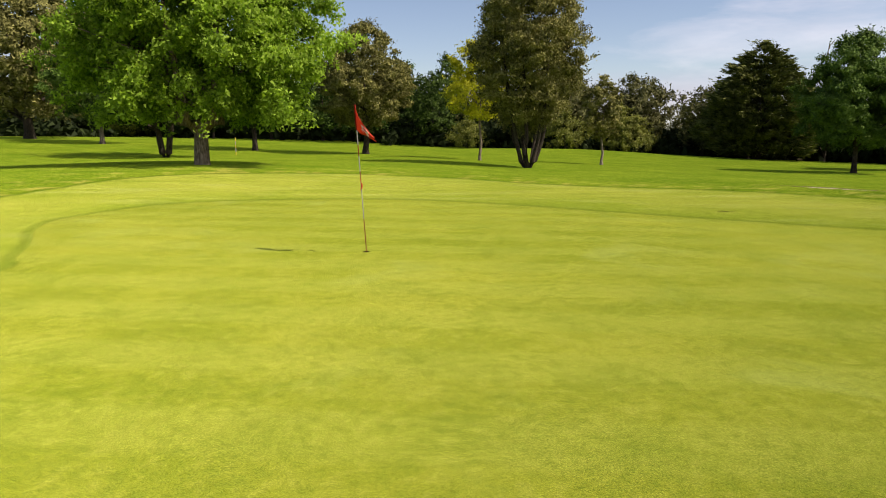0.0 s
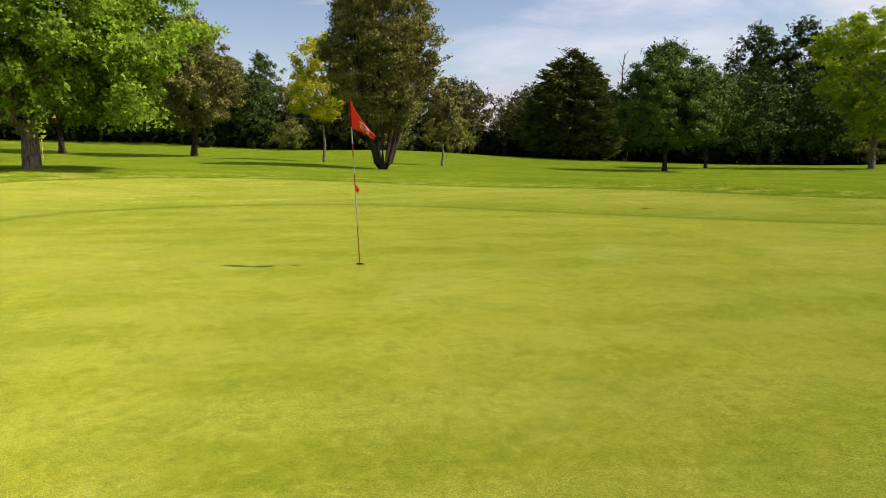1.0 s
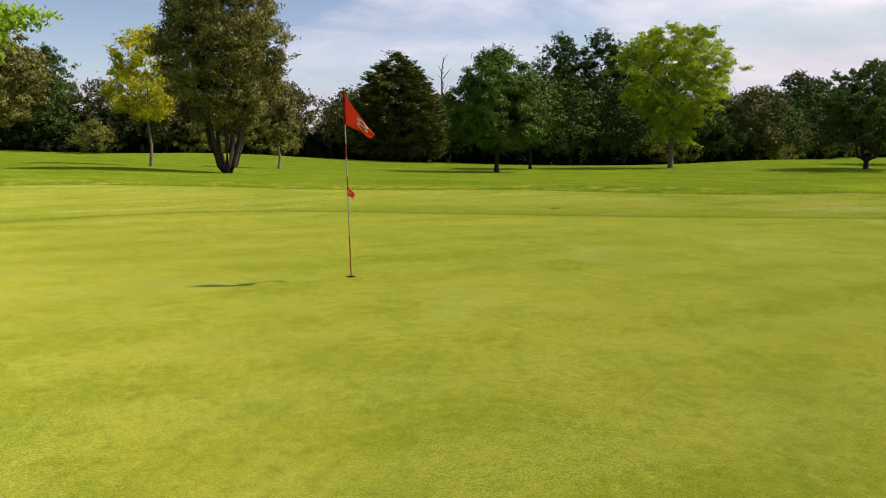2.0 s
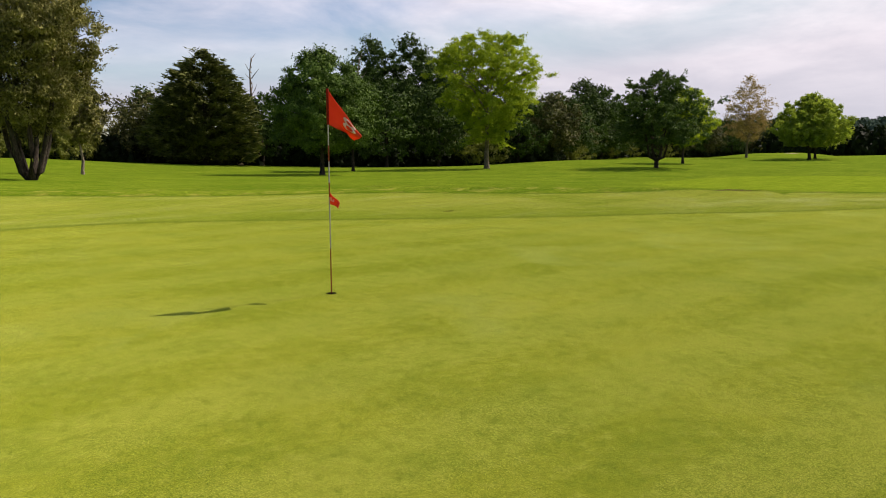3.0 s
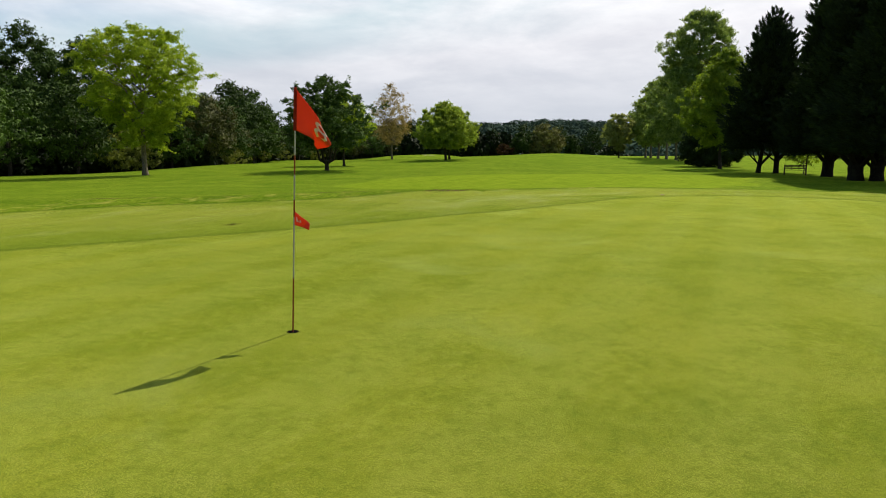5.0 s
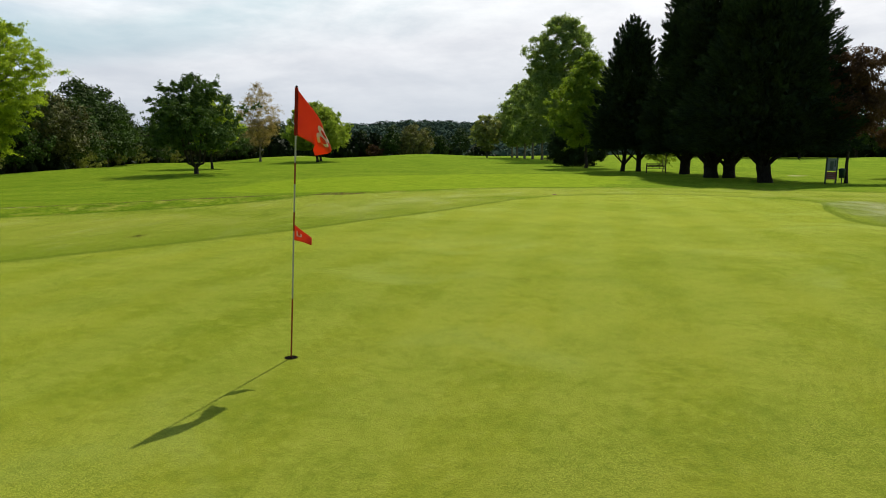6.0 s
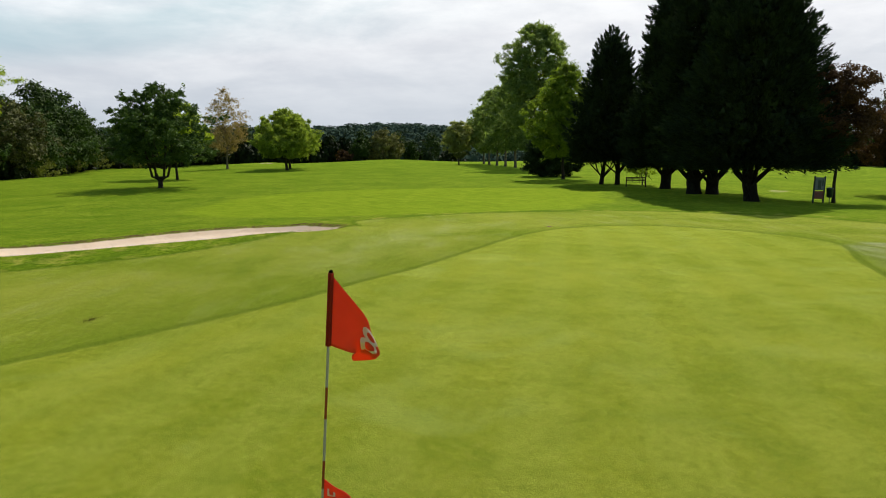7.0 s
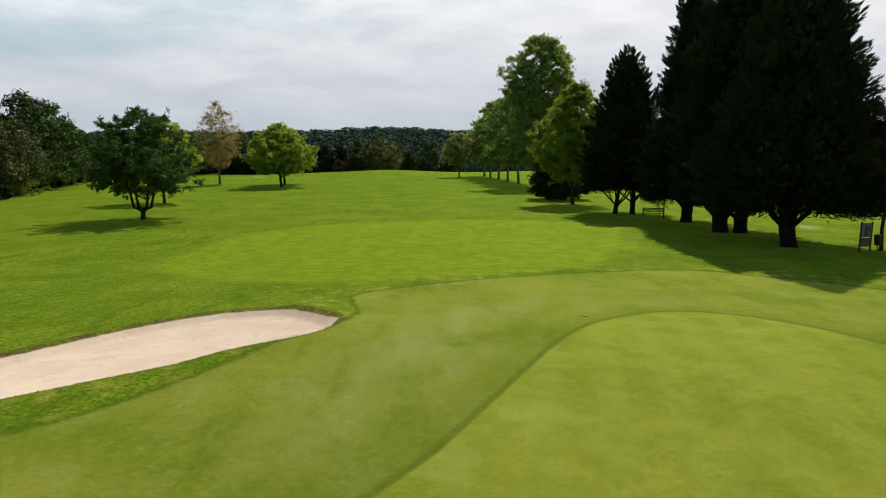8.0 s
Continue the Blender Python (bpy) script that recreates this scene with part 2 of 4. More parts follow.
# broad swells and hollows of the course along the edge of the woods: place, reach, height
SWELLS = [(-60, 100, 17, -0.66), (-35, 98, 17, -0.64), (-12, 96, 17, -1.2), (8, 92, 17, -0.64), (26, 86, 17, 1.21), (42, 80, 17, 0.29), (58, 68, 17, 0.2), (74, 58, 17, -0.21), (92, 54, 17, 0.45),
          (115, 58, 17, -0.32), (140, 66, 17, -0.42), (100, 38, 14, -0.28), (165, 35, 14, -0.47), (30, 65, 14, 0.41), (10, 70, 14, -0.44), (192, 76, 26, -1.3), (222, 55, 18, -0.9), (228, 0, 16, -0.9)]


def land(x, y):
    """Height of the open ground, without the bunker."""
    x, y = np.asarray(x, float), np.asarray(y, float)
    z = -1.1 * ease(x + 0.2 * y, 6, 44)
    z = z + 0.42 * hump(x, y, -10, 21, 9)
    z = z + 1.2 * ease(-0.85 * x + 0.53 * y, 30, 70)
    z = z - 1.2 * ease(y, 38, 75) * ease(x, 10, 35) * (1 - ease(x, 130, 190))
    z = z - 0.20 * ease(y - 0.25 * x, 15, 24) * (1 - ease(y, 46, 62)) * ease(x, 0, 8) * (1 - ease(x, 60, 75))
    z = z + 0.45 * ease(y, 60, 90) * (1 - ease(x, 15, 40))
    z = z + 0.16 * hump(x, y, 61, 26, 8)
    for cx, cy, wide, by in SWELLS:
        z = z + by * hump(x, y, cx, cy, wide)
    z = z + 0.07 * hump(x, y, 13.5, 8.5, 4.5) + 0.12 * hump(x, y, 18.5, 6.2, 4.5) + 0.10 * hump(x, y, 23.5, 7.5, 4) + 0.24 * hump(x, y, 31.5, -3, 7, 10) + 0.08 * hump(x, y, 21, -1.5, 4) + 0.03 * hump(x, y, 14.2, 14.6, 2.4)
    z = z - 0.5 * ease(x, 120, 190) + 0.7 * hump(x, y, 200, 17, 10, 12) + 0.8 * hump(x, y, 146, 37, 8, 6) + 0.6 * hump(x, y, 138, 44, 7, 6) + 0.75 * hump(x, y, 108, -60, 12, 9) - 0.45 * hump(x, y, 135, -48, 35, 22)
    z = z - 9.0 * ease(x, 210, 360)
    far = np.hypot(x, y)
    z = z + 28.5 * ease(far, 420, 760) * ease(x / (far + 1), 0.25, 0.6) * (0.84 + 0.10 * np.sin(y / 90 + 0.6) + 0.06 * np.sin(y / 37))
    return z


def ground_z(x, y):
    return float(land(x, y))


def bunker_z(x, y, sand):
    """Depth of the bunker: a soft near lip, a steep bank on the far side and round the end."""
    far_side = ease(0.516 * (x - 15.5) + 0.857 * (y - 11.8), -0.4, 0.7)
    steep = np.maximum(far_side, ease(x, 22.9, 23.9))
    lip = (0.11 + 0.04 * ease(x, 17.5, 20.0)) * (1 - far_side) * (1 - 0.35 * ease(x, 23.6, 24.8)) * np.exp(-((sand + 0.3) / 0.6) ** 2)
    bank = ease(sand, -0.12, 0.50)
    deep = 1 - 0.75 * ease(y, 11.6, 13.4)                   # the sand runs up to the turf at the end
    return lip - deep * (0.25 * (ease(sand, -0.05, 0.50) * (1 - steep) + bank * steep) + 0.06 * ease(sand, 0.4, 2.0))


# ---- ground ----
def axis_side(step, even_to, reach):
    """Distances outwards from the fine middle: growing cells, then even ones, then growing to the horizon."""
    out, d, v = [], step, 0.0
    while v < reach:
        d = min(d * 1.08, 3.0) if v < even_to else d * 1.16
        v += d
        out.append(v)
    return np.array(out)


def axis_values(low, high, fine, step, below, above, reach=1500):
    """Grid lines: even steps from low to high, half as wide within the stretch named by fine."""
    middle = np.concatenate([np.arange(low, fine[0] - 1e-6, step), np.arange(fine[0], fine[1] - 1e-6, step / 2), np.arange(fine[1], high + step / 2, step)])
    return np.concatenate([(low - axis_side(step, below, reach))[::-1], middle, high + axis_side(step, above, reach)])


def quad_sheet(name, verts, quads):
    mesh = bpy.data.meshes.new(name)
    verts, quads = np.asarray(verts, np.float32), np.asarray(quads, np.int32)
    mesh.vertices.add(len(verts))
    mesh.vertices.foreach_set("co", verts.ravel())
    k = quads.shape[1]
    mesh.loops.add(quads.size)
    mesh.loops.foreach_set("vertex_index", quads.ravel())
    mesh.polygons.add(len(quads))
    mesh.polygons.foreach_set("loop_start", np.arange(len(quads), dtype=np.int32) * k)
    mesh.update(calc_edges=True)
    return mesh


def grass_material():
    k = Tree_nodes("grass")
    place = k.place()
    far = lambda name: k.node("ShaderNodeAttribute", attribute_name=name).outputs["Fac"]
    wob = k.math("MULTIPLY", k.math("SUBTRACT", k.noise(place, 2.5, 4.0), 0.5), 0.22)
    green_d, collar_d, sand_d = far("green_by"), far("collar_by"), far("bunker_by")
    on_green = k.step(k.math("ADD", green_d, k.math("MULTIPLY", wob, 0.35)), -0.03, 0.03)
    on_collar = k.step(k.math("ADD", collar_d, wob), -0.16, -0.06)
    # turf and earth hang over the upper bank on the far side of the sand
    across = k.node("ShaderNodeVectorMath", {0: place, 1: (0.516, 0.857, 0.0)}, operation="DOT_PRODUCT").outputs["Value"]
    overhang = k.math("MULTIPLY", k.math("MAXIMUM", k.step(across, 17.7, 18.8), k.step(k.node("ShaderNodeSeparateXYZ", {0: place}).outputs[0], 22.9, 24.2)), 0.11)
    in_sand = k.step(k.math("SUBTRACT", k.math("ADD", sand_d, k.math("MULTIPLY", wob, 0.45)), overhang), -0.03, 0.05)
    # shared variation: broad patches, tufts, blades
    broad = k.noise(place, 0.22, 4.0, 0.6, 0.4)
    patch = k.noise(place, 1.3, 4.0, 0.6, 0.3)
    tuft = k.noise(place, 9.0, 4.0, 0.6)
    blade = k.noise(place, 105.0, 3.0, 0.7)
    speck = k.noise(place, 330.0, 2.0, 0.6)
    # closely mown green, with faint mowing bands
    east = k.node("ShaderNodeSeparateXYZ", {0: k.node("ShaderNodeMapping", {"Vector": place, "Rotation": (0.0, 0.0, 0.145)}).outputs[0]}).outputs[1]
    band = k.step(k.math("SINE", k.math("MULTIPLY", k.math("ADD", east, k.math("MULTIPLY", wob, 0.6)), 4.6)), -0.5, 0.5)
    c = k.mix(k.step(broad, 0.30, 0.70), (0.170, 0.205, 0.008), (0.270, 0.284, 0.022))
    c = k.mix(k.math("MULTIPLY", band, 0.30), c, (0.290, 0.325, 0.040))
    c = k.mix(k.math("MULTIPLY", k.step(patch, 0.46, 0.74), 0.38), c, (0.300, 0.312, 0.036))
    c = k.mix(k.math("MULTIPLY", k.step(patch, 0.54, 0.28), 0.38), c, (0.112, 0.160, 0.006))
    c = k.mix(k.math("MULTIPLY", k.step(tuft, 0.50, 0.70), 0.40), c, (0.32, 0.325, 0.040))
    c = k.mix(k.math("MULTIPLY", k.step(tuft, 0.50, 0.30), 0.45), c, (0.105, 0.150, 0.006))
    thin = k.step(k.noise(place, 0.75, 5.0, 0.65, 0.5), 0.42, 0.62)             # patches of coarser, thinner turf
    c = k.mix(k.math("MULTIPLY", k.step(blade, 0.44, 0.62), k.math("ADD", 0.50, k.math("MULTIPLY", thin, 0.36))), c, (0.052, 0.094, 0.003))
    green_c = k.mix(k.math("MULTIPLY", k.step(speck, 0.50, 0.70), k.math("ADD", 0.22, k.math("MULTIPLY", thin, 0.26))), c, (0.43, 0.45, 0.055))
    pale = k.step(k.noise(place, 0.42, 5.0, 0.6, 0.8), 0.54, 0.70)
    green_c = k.mix(k.math("MULTIPLY", pale, 0.26), green_c, (0.300, 0.345, 0.070))
    # collar, a little longer, mottled, with pale dry streaks
    streak = k.noise(k.node("ShaderNodeMapping", {"Vector": place, "Rotation": (0.0, 0.0, 0.75), "Scale": (0.30, 1.1, 1.0)}).outputs[0], 0.9, 8.0, 0.68, 0.3)
    c = k.mix(k.step(broad, 0.32, 0.68), (0.190, 0.235, 0.012), (0.310, 0.325, 0.034))
    grainy = k.noise(place, 38.0, 4.0, 0.78)
    c = k.mix(k.math("MULTIPLY", k.math("MULTIPLY", k.step(streak, 0.48, 0.72), 0.80), k.step(grainy, 0.40, 0.58)), c, (0.400, 0.405, 0.120))
    c = k.mix(k.math("MULTIPLY", k.step(streak, 0.48, 0.30), 0.60), c, (0.120, 0.175, 0.008))
    c = k.mix(k.math("MULTIPLY", k.step(tuft, 0.48, 0.66), 0.34), c, (0.095, 0.145, 0.006))
    c = k.mix(k.math("MULTIPLY", k.step(tuft, 0.46, 0.32), 0.35), c, (0.330, 0.350, 0.070))
    collar_c = k.mix(k.math("MULTIPLY", k.step(blade, 0.42, 0.60), 0.60), c, (0.070, 0.110, 0.005))
    # rough and fairway
    c = k.mix(k.step(broad, 0.30, 0.70), (0.105, 0.186, 0.005), (0.198, 0.282, 0.014))
    c = k.mix(k.math("MULTIPLY", k.step(patch, 0.50, 0.70), 0.60), c, (0.255, 0.318, 0.032))
    c = k.mix(k.math("MULTIPLY", k.step(streak, 0.50, 0.32), 0.75), c, (0.062, 0.128, 0.003))
    c = k.mix(k.math("MULTIPLY", k.step(tuft, 0.46, 0.60), 0.80), c, (0.055, 0.112, 0.003))
    c = k.mix(k.math("MULTIPLY", k.step(tuft, 0.44, 0.30), 0.40), c, (0.290, 0.360, 0.030))
    rough_c = k.mix(k.math("MULTIPLY", k.step(blade, 0.4, 0.60), 0.50), c, (0.050, 0.100, 0.003))
    dry = k.math("MULTIPLY", k.step(k.math("ADD", collar_d, k.math("MULTIPLY", wob, 4.0)), -3.6, -0.8), k.step(patch, 0.50, 0.68))
    rough_c = k.mix(k.math("MULTIPLY", dry, 0.55), rough_c, (0.330, 0.310, 0.060))
    # sand
    grain = k.noise(place, 60.0, 4.0, 0.7)
    rake = k.noise(place, 0.8, 4.0, 0.6)
    c = k.mix(k.step(rake, 0.3, 0.7), (0.62, 0.49, 0.355), (0.70, 0.57, 0.425))
    c = k.mix(k.math("MULTIPLY", k.step(k.noise(place, 1.6, 6.0, 0.65, 0.8), 0.52, 0.72), 0.45), c, (0.43, 0.325, 0.225))
    sand_c = k.mix(k.math("MULTIPLY", k.step(grain, 0.5, 0.7), 0.30), c, (0.46, 0.34, 0.24))
    cut = k.math("MAXIMUM", k.math("MULTIPLY", k.step(k.math("ADD", far("fairway_by"), wob), -0.8, 0.8), 0.72), k.math("MULTIPLY", k.step(far("tee_by"), -0.3, 0.3), 0.75))
    rough_c = k.mix(cut, rough_c, k.mix(k.step(patch, 0.35, 0.65), (0.140, 0.222, 0.006), (0.200, 0.285, 0.012)))
    color = k.mix(on_collar, rough_c, collar_c)
    color = k.mix(on_green, color, green_c)
    worn = k.mix(k.step(streak, 0.4, 0.62), (0.170, 0.190, 0.040), (0.330, 0.330, 0.170))
    color = k.mix(k.math("MULTIPLY", k.step(k.math("ADD", far("worn_by"), wob), -0.15, 0.35), 0.75), color, worn)
    sere = k.math("MULTIPLY", k.step(k.math("ADD", far("dry_by"), k.math("MULTIPLY", wob, 6.0)), -1.1, 0.8), k.step(k.math("ADD", k.math("MULTIPLY", grainy, 0.7), k.math("MULTIPLY", streak, 0.4)), 0.47, 0.63))
    color = k.mix(k.math("MULTIPLY", sere, 0.34), color, (0.36, 0.385, 0.12))
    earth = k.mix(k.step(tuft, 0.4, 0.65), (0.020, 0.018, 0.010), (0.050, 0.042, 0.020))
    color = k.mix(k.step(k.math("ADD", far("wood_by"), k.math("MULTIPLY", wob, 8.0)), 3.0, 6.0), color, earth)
    seam = k.math("MULTIPLY", k.step(k.math("ADD", collar_d, wob), -0.34, -0.14), k.step(k.math("ADD", collar_d, wob), 0.02, -0.12))
    color = k.mix(k.math("MULTIPLY", seam, 0.6), color, (0.060, 0.110, 0.004))
    # earth edge round the sand and the trimmed edge of the green
    rim = k.math("MULTIPLY", k.step(sand_d, -0.24, -0.12), k.math("SUBTRACT", 1.0, in_sand))
    color = k.mix(k.math("MULTIPLY", rim, k.math("ADD", 0.34, k.math("MULTIPLY", k.step(k.noise(place, 4.5, 4.0, 0.7), 0.44, 0.60), 0.60))), color, (0.085, 0.060, 0.026))
    edge = k.math("MULTIPLY", k.step(green_d, -0.24, -0.10), k.step(green_d, 0.05, -0.02))
    color = k.mix(k.math("MULTIPLY", edge, 0.55), color, (0.07, 0.100, 0.006))
    apron = k.math("MULTIPLY", k.step(k.math("ADD", green_d, k.math("MULTIPLY", wob, 1.5)), -1.5, -0.35), k.math("SUBTRACT", 1.0, on_green))
    color = k.mix(k.math("MULTIPLY", apron, 0.36), color, (0.108, 0.162, 0.005))
    color = k.mix(in_sand, color, sand_c)
    color = k.mix(1.0, color, k.mix(in_sand, k.mix(on_collar, (0.885, 0.815, 0.77), (0.720, 0.722, 0.75)), (1.0, 1.0, 1.0)), "MULTIPLY")
    height = k.math("ADD", k.math("MULTIPLY", blade, 0.55), k.math("ADD", k.math("MULTIPLY", speck, 0.25), k.math("MULTIPLY", tuft, 0.6)))
    amount = k.math("SUBTRACT", k.math("SUBTRACT", 0.95, k.math("MULTIPLY", on_green, 0.35)), k.math("MULTIPLY", in_sand, 0.75))
    lumps = k.math("ADD", k.noise(place, 3.2, 4.0, 0.6), k.math("MULTIPLY", streak, 0.8))
    relief = k.node("ShaderNodeBump", {"Height": lumps, "Strength": k.math("MULTIPLY", amount, k.math("SUBTRACT", k.math("SUBTRACT", 0.8, k.math("MULTIPLY", on_collar, 0.34)), k.math("MULTIPLY", on_green, 0.28))), "Distance": 0.07}).outputs[0]
    normal = k.node("ShaderNodeBump", {"Height": height, "Strength": amount, "Distance": 0.03, "Normal": relief}).outputs[0]
    fuzz = k.mix(0.04, k.mix(1.0, color, (4.35, 4.35, 4.3), "MULTIPLY"), (0.80, 0.90, 0.60))
    shader = k.node("ShaderNodeBsdfPrincipled", {"Base Color": color, "Roughness": 0.9, "Specular IOR Level": 0.0, "Diffuse Roughness": 0.5, "Normal": normal,
                    "Sheen Weight": k.math("MULTIPLY", k.math("SUBTRACT", 1.0, in_sand), k.math("ADD", 0.62, k.math("MULTIPLY", on_collar, 0.36))), "Sheen Roughness": 0.45, "Sheen Tint": fuzz})
    waxy = k.node("ShaderNodeBsdfGlossy", {"Color": k.mix(0.10, k.mix(1.0, color, (1.8, 1.8, 1.8), "MULTIPLY"), (0.36, 0.38, 0.30)), "Roughness": 0.58, "Normal": normal}).outputs[0]
    return k.done(k.node("ShaderNodeMixShader", {0: k.math("MULTIPLY", k.math("SUBTRACT", 1.0, in_sand), 0.080), 1: shader.outputs[0], 2: waxy}).outputs[0])


def build_ground():
    gx, gy = axis_values(-14, 36, (13, 28), 0.3, 60, 180), axis_values(-20, 22, (2, 17), 0.3, 70, 110)
    x, y = [v.ravel() for v in np.meshgrid(gx, gy)]
    near = (x > -40) & (x < 90) & (y > -50) & (y < 60)
    by = {}
    for key, loop in (("green_by", GREEN_LOOP), ("collar_by", COLLAR_LOOP), ("bunker_by", BUNKER_LOOP), ("fairway_by", smooth_loop(FAIRWAY)), ("tee_by", smooth_loop(TEE)), ("worn_by", smooth_loop(WORN))):
        d = np.full(x.shape, -50.0)
        d[near] = inside_by(loop, x[near], y[near])
        by[key] = d
    # draw the nearest grid points onto the foot and the top of the bunker's bank, so that it runs smoothly
    sand = by["bunker_by"]
    for line in (0.0, -0.12):
        pick = np.abs(sand - line) < 0.058
        gap = sand[pick] - line
        slope = np.stack([inside_by(BUNKER_LOOP, x[pick] + dx, y[pick] + dy) - sand[pick] for dx, dy in ((0.01, 0), (0, 0.01))], -1)
        slope = unit(slope)
        x[pick], y[pick] = x[pick] - slope[:, 0] * gap, y[pick] - slope[:, 1] * gap
        sand[pick] = line
    by["worn_by"] = np.maximum(by["worn_by"], inside_by(smooth_loop(BARE), x, y))
    by["dry_by"] = inside_by(smooth_loop(DRY), x, y)
    by["bunker_by"] = np.maximum(sand, inside_by(smooth_loop(FAR_BUNKER), x, y))
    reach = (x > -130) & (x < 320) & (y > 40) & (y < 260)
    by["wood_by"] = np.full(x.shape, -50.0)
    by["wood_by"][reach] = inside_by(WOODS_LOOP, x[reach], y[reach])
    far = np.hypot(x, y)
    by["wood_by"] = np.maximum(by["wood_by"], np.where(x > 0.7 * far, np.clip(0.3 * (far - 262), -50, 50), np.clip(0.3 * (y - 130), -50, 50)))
    z = land(x, y)
    z = z - 0.022 * ease(by["green_by"], -0.12, 0.12)
    z = z + 0.05 * ease(-by["collar_by"], -0.1, 0.5) * ease(by["collar_by"], -30, -25)
    z = z + bunker_z(x, y, by["bunker_by"])
    w, h = len(gx), len(gy)
    i = np.arange(w * h).reshape(h, w)
    quads = np.stack([i[:-1, :-1], i[:-1, 1:], i[1:, 1:], i[1:, :-1]], -1).reshape(-1, 4)
    mesh = quad_sheet("ground", np.stack([x, y, z], -1), quads)
    mesh.polygons.foreach_set("use_smooth", np.ones(len(quads), bool))
    for key, d in by.items():
        mesh.attributes.new(key, "FLOAT", "POINT").data.foreach_set("value", d.astype(np.float32))
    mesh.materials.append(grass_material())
    return tagged(new("ground", mesh), "mown golf green, collar, rough and pale sand bunker", "ground", kind="structure")


build_ground()


# ---- tools for things ----
def part(name, mesh, mat, parent=None, label=""):
    """One mesh object, under a thing or a part. mesh: a bmesh or a mesh."""
    if isinstance(mesh, bmesh.types.BMesh):
        data = bpy.data.meshes.new(name)
        mesh.to_mesh(data)
        mesh.free()
    else:
        data = mesh
    if mat is not None:
        data.materials.append(mat)
    ob = new(name, data)
    if parent is not None:
        ob.parent = parent
    return tagged(ob, label)


def tube(points, radii, sides=8):
    """Vertices and quads of a tapered tube along points."""
    points = [Vector(p) for p in points]
    verts, quads = [], []
    for i, (p, r) in enumerate(zip(points, radii)):
        way = (points[min(i + 1, len(points) - 1)] - points[max(i - 1, 0)]).normalized()
        a = way.orthogonal().normalized() if abs(way.z) < 0.9 else Vector((1, 0, 0)).cross(way).normalized()
        b = way.cross(a)
        for s in range(sides):
            t = 2 * math.pi * s / sides
            verts.append(tuple(p + (a * math.cos(t) + b * math.sin(t)) * r))
        if i:
            o = (i - 1) * sides
            for s in range(sides):
                quads.append((o + s, o + (s + 1) % sides, o + sides + (s + 1) % sides, o + sides + s))
    return verts, quads


def tube_mesh(name, runs, sides=8):
    verts, quads = [], []
    for points, radii in runs:
        v, q = tube(points, radii, sides)
        quads += [tuple(i + len(verts) for i in f) for f in q]
        verts += v
    mesh = quad_sheet(name, verts, quads)
    mesh.polygons.foreach_set("use_smooth", np.ones(len(quads), bool))
    return mesh


def leaf_cloud(name, rng, centres, size, aspect=0.55, lean=None, lean_by=0.0, spread=0.35, face=None, face_by=0.5):
    """Many small pointed leaves, one at each centre. lean: a way for each leaf to point along; face: a way for it to look."""
    n = len(centres)
    c = unit(rng.normal(size=(n, 3)))
    if face is not None:
        c = unit(c * (1 - face_by) + face * face_by)
    a = unit(rng.normal(size=(n, 3)))
    if lean is not None:
        a = unit(a * (1 - lean_by) + lean * lean_by)
    b = unit(np.cross(c, a))
    if lean is None:
        a = np.cross(b, c)
    c = np.cross(a, b)
    s = size * (1 + spread * rng.uniform(-1, 1, n))[:, None]
    w = s * aspect * 0.5
    base = centres - a * s * 0.4
    verts = np.stack([base + b * w, centres + a * s * 0.6 + c * w * 0.4, base - b * w], 1).reshape(-1, 3)
    return quad_sheet(name, verts, np.arange(3 * n).reshape(n, 3))


SHAPES = {
    "round": lambda h: np.sqrt(np.clip(1 - (2 * h - 1) ** 2, 0, 1)) * (1.06 - 0.12 * h),
    "egg": lambda h: np.clip(np.sin(np.pi * np.clip(h, 0, 1) ** 0.72), 0, 1) ** 0.62,
    "dome": lambda h: np.clip(1 - h**2.3, 0, 1) ** 0.55 * (0.72 + 0.28 * ease(h, 0, 0.25)),
    "cedar": lambda h: np.clip(1 - h**2.8, 0, 1) ** 0.85 * (0.85 + 0.15 * ease(h, 0, 0.2)),
    "spire": lambda h: np.clip(1 - h, 0, 1) ** 0.55 * (0.70 + 0.30 * ease(h, 0, 0.22)),
    "column": lambda h: np.clip(1 - np.clip((h - 0.62) / 0.38, 0, 1) ** 2.2, 0, 1) ** 0.6 * (0.55 + 0.45 * ease(h, 0, 0.35)),
    "vase": lambda h: (0.42 + 0.62 * ease(h, 0, 0.62)) * np.clip(1 - ((h - 0.6).clip(0) / 0.42) ** 2.4, 0, 1) ** 0.5,
}


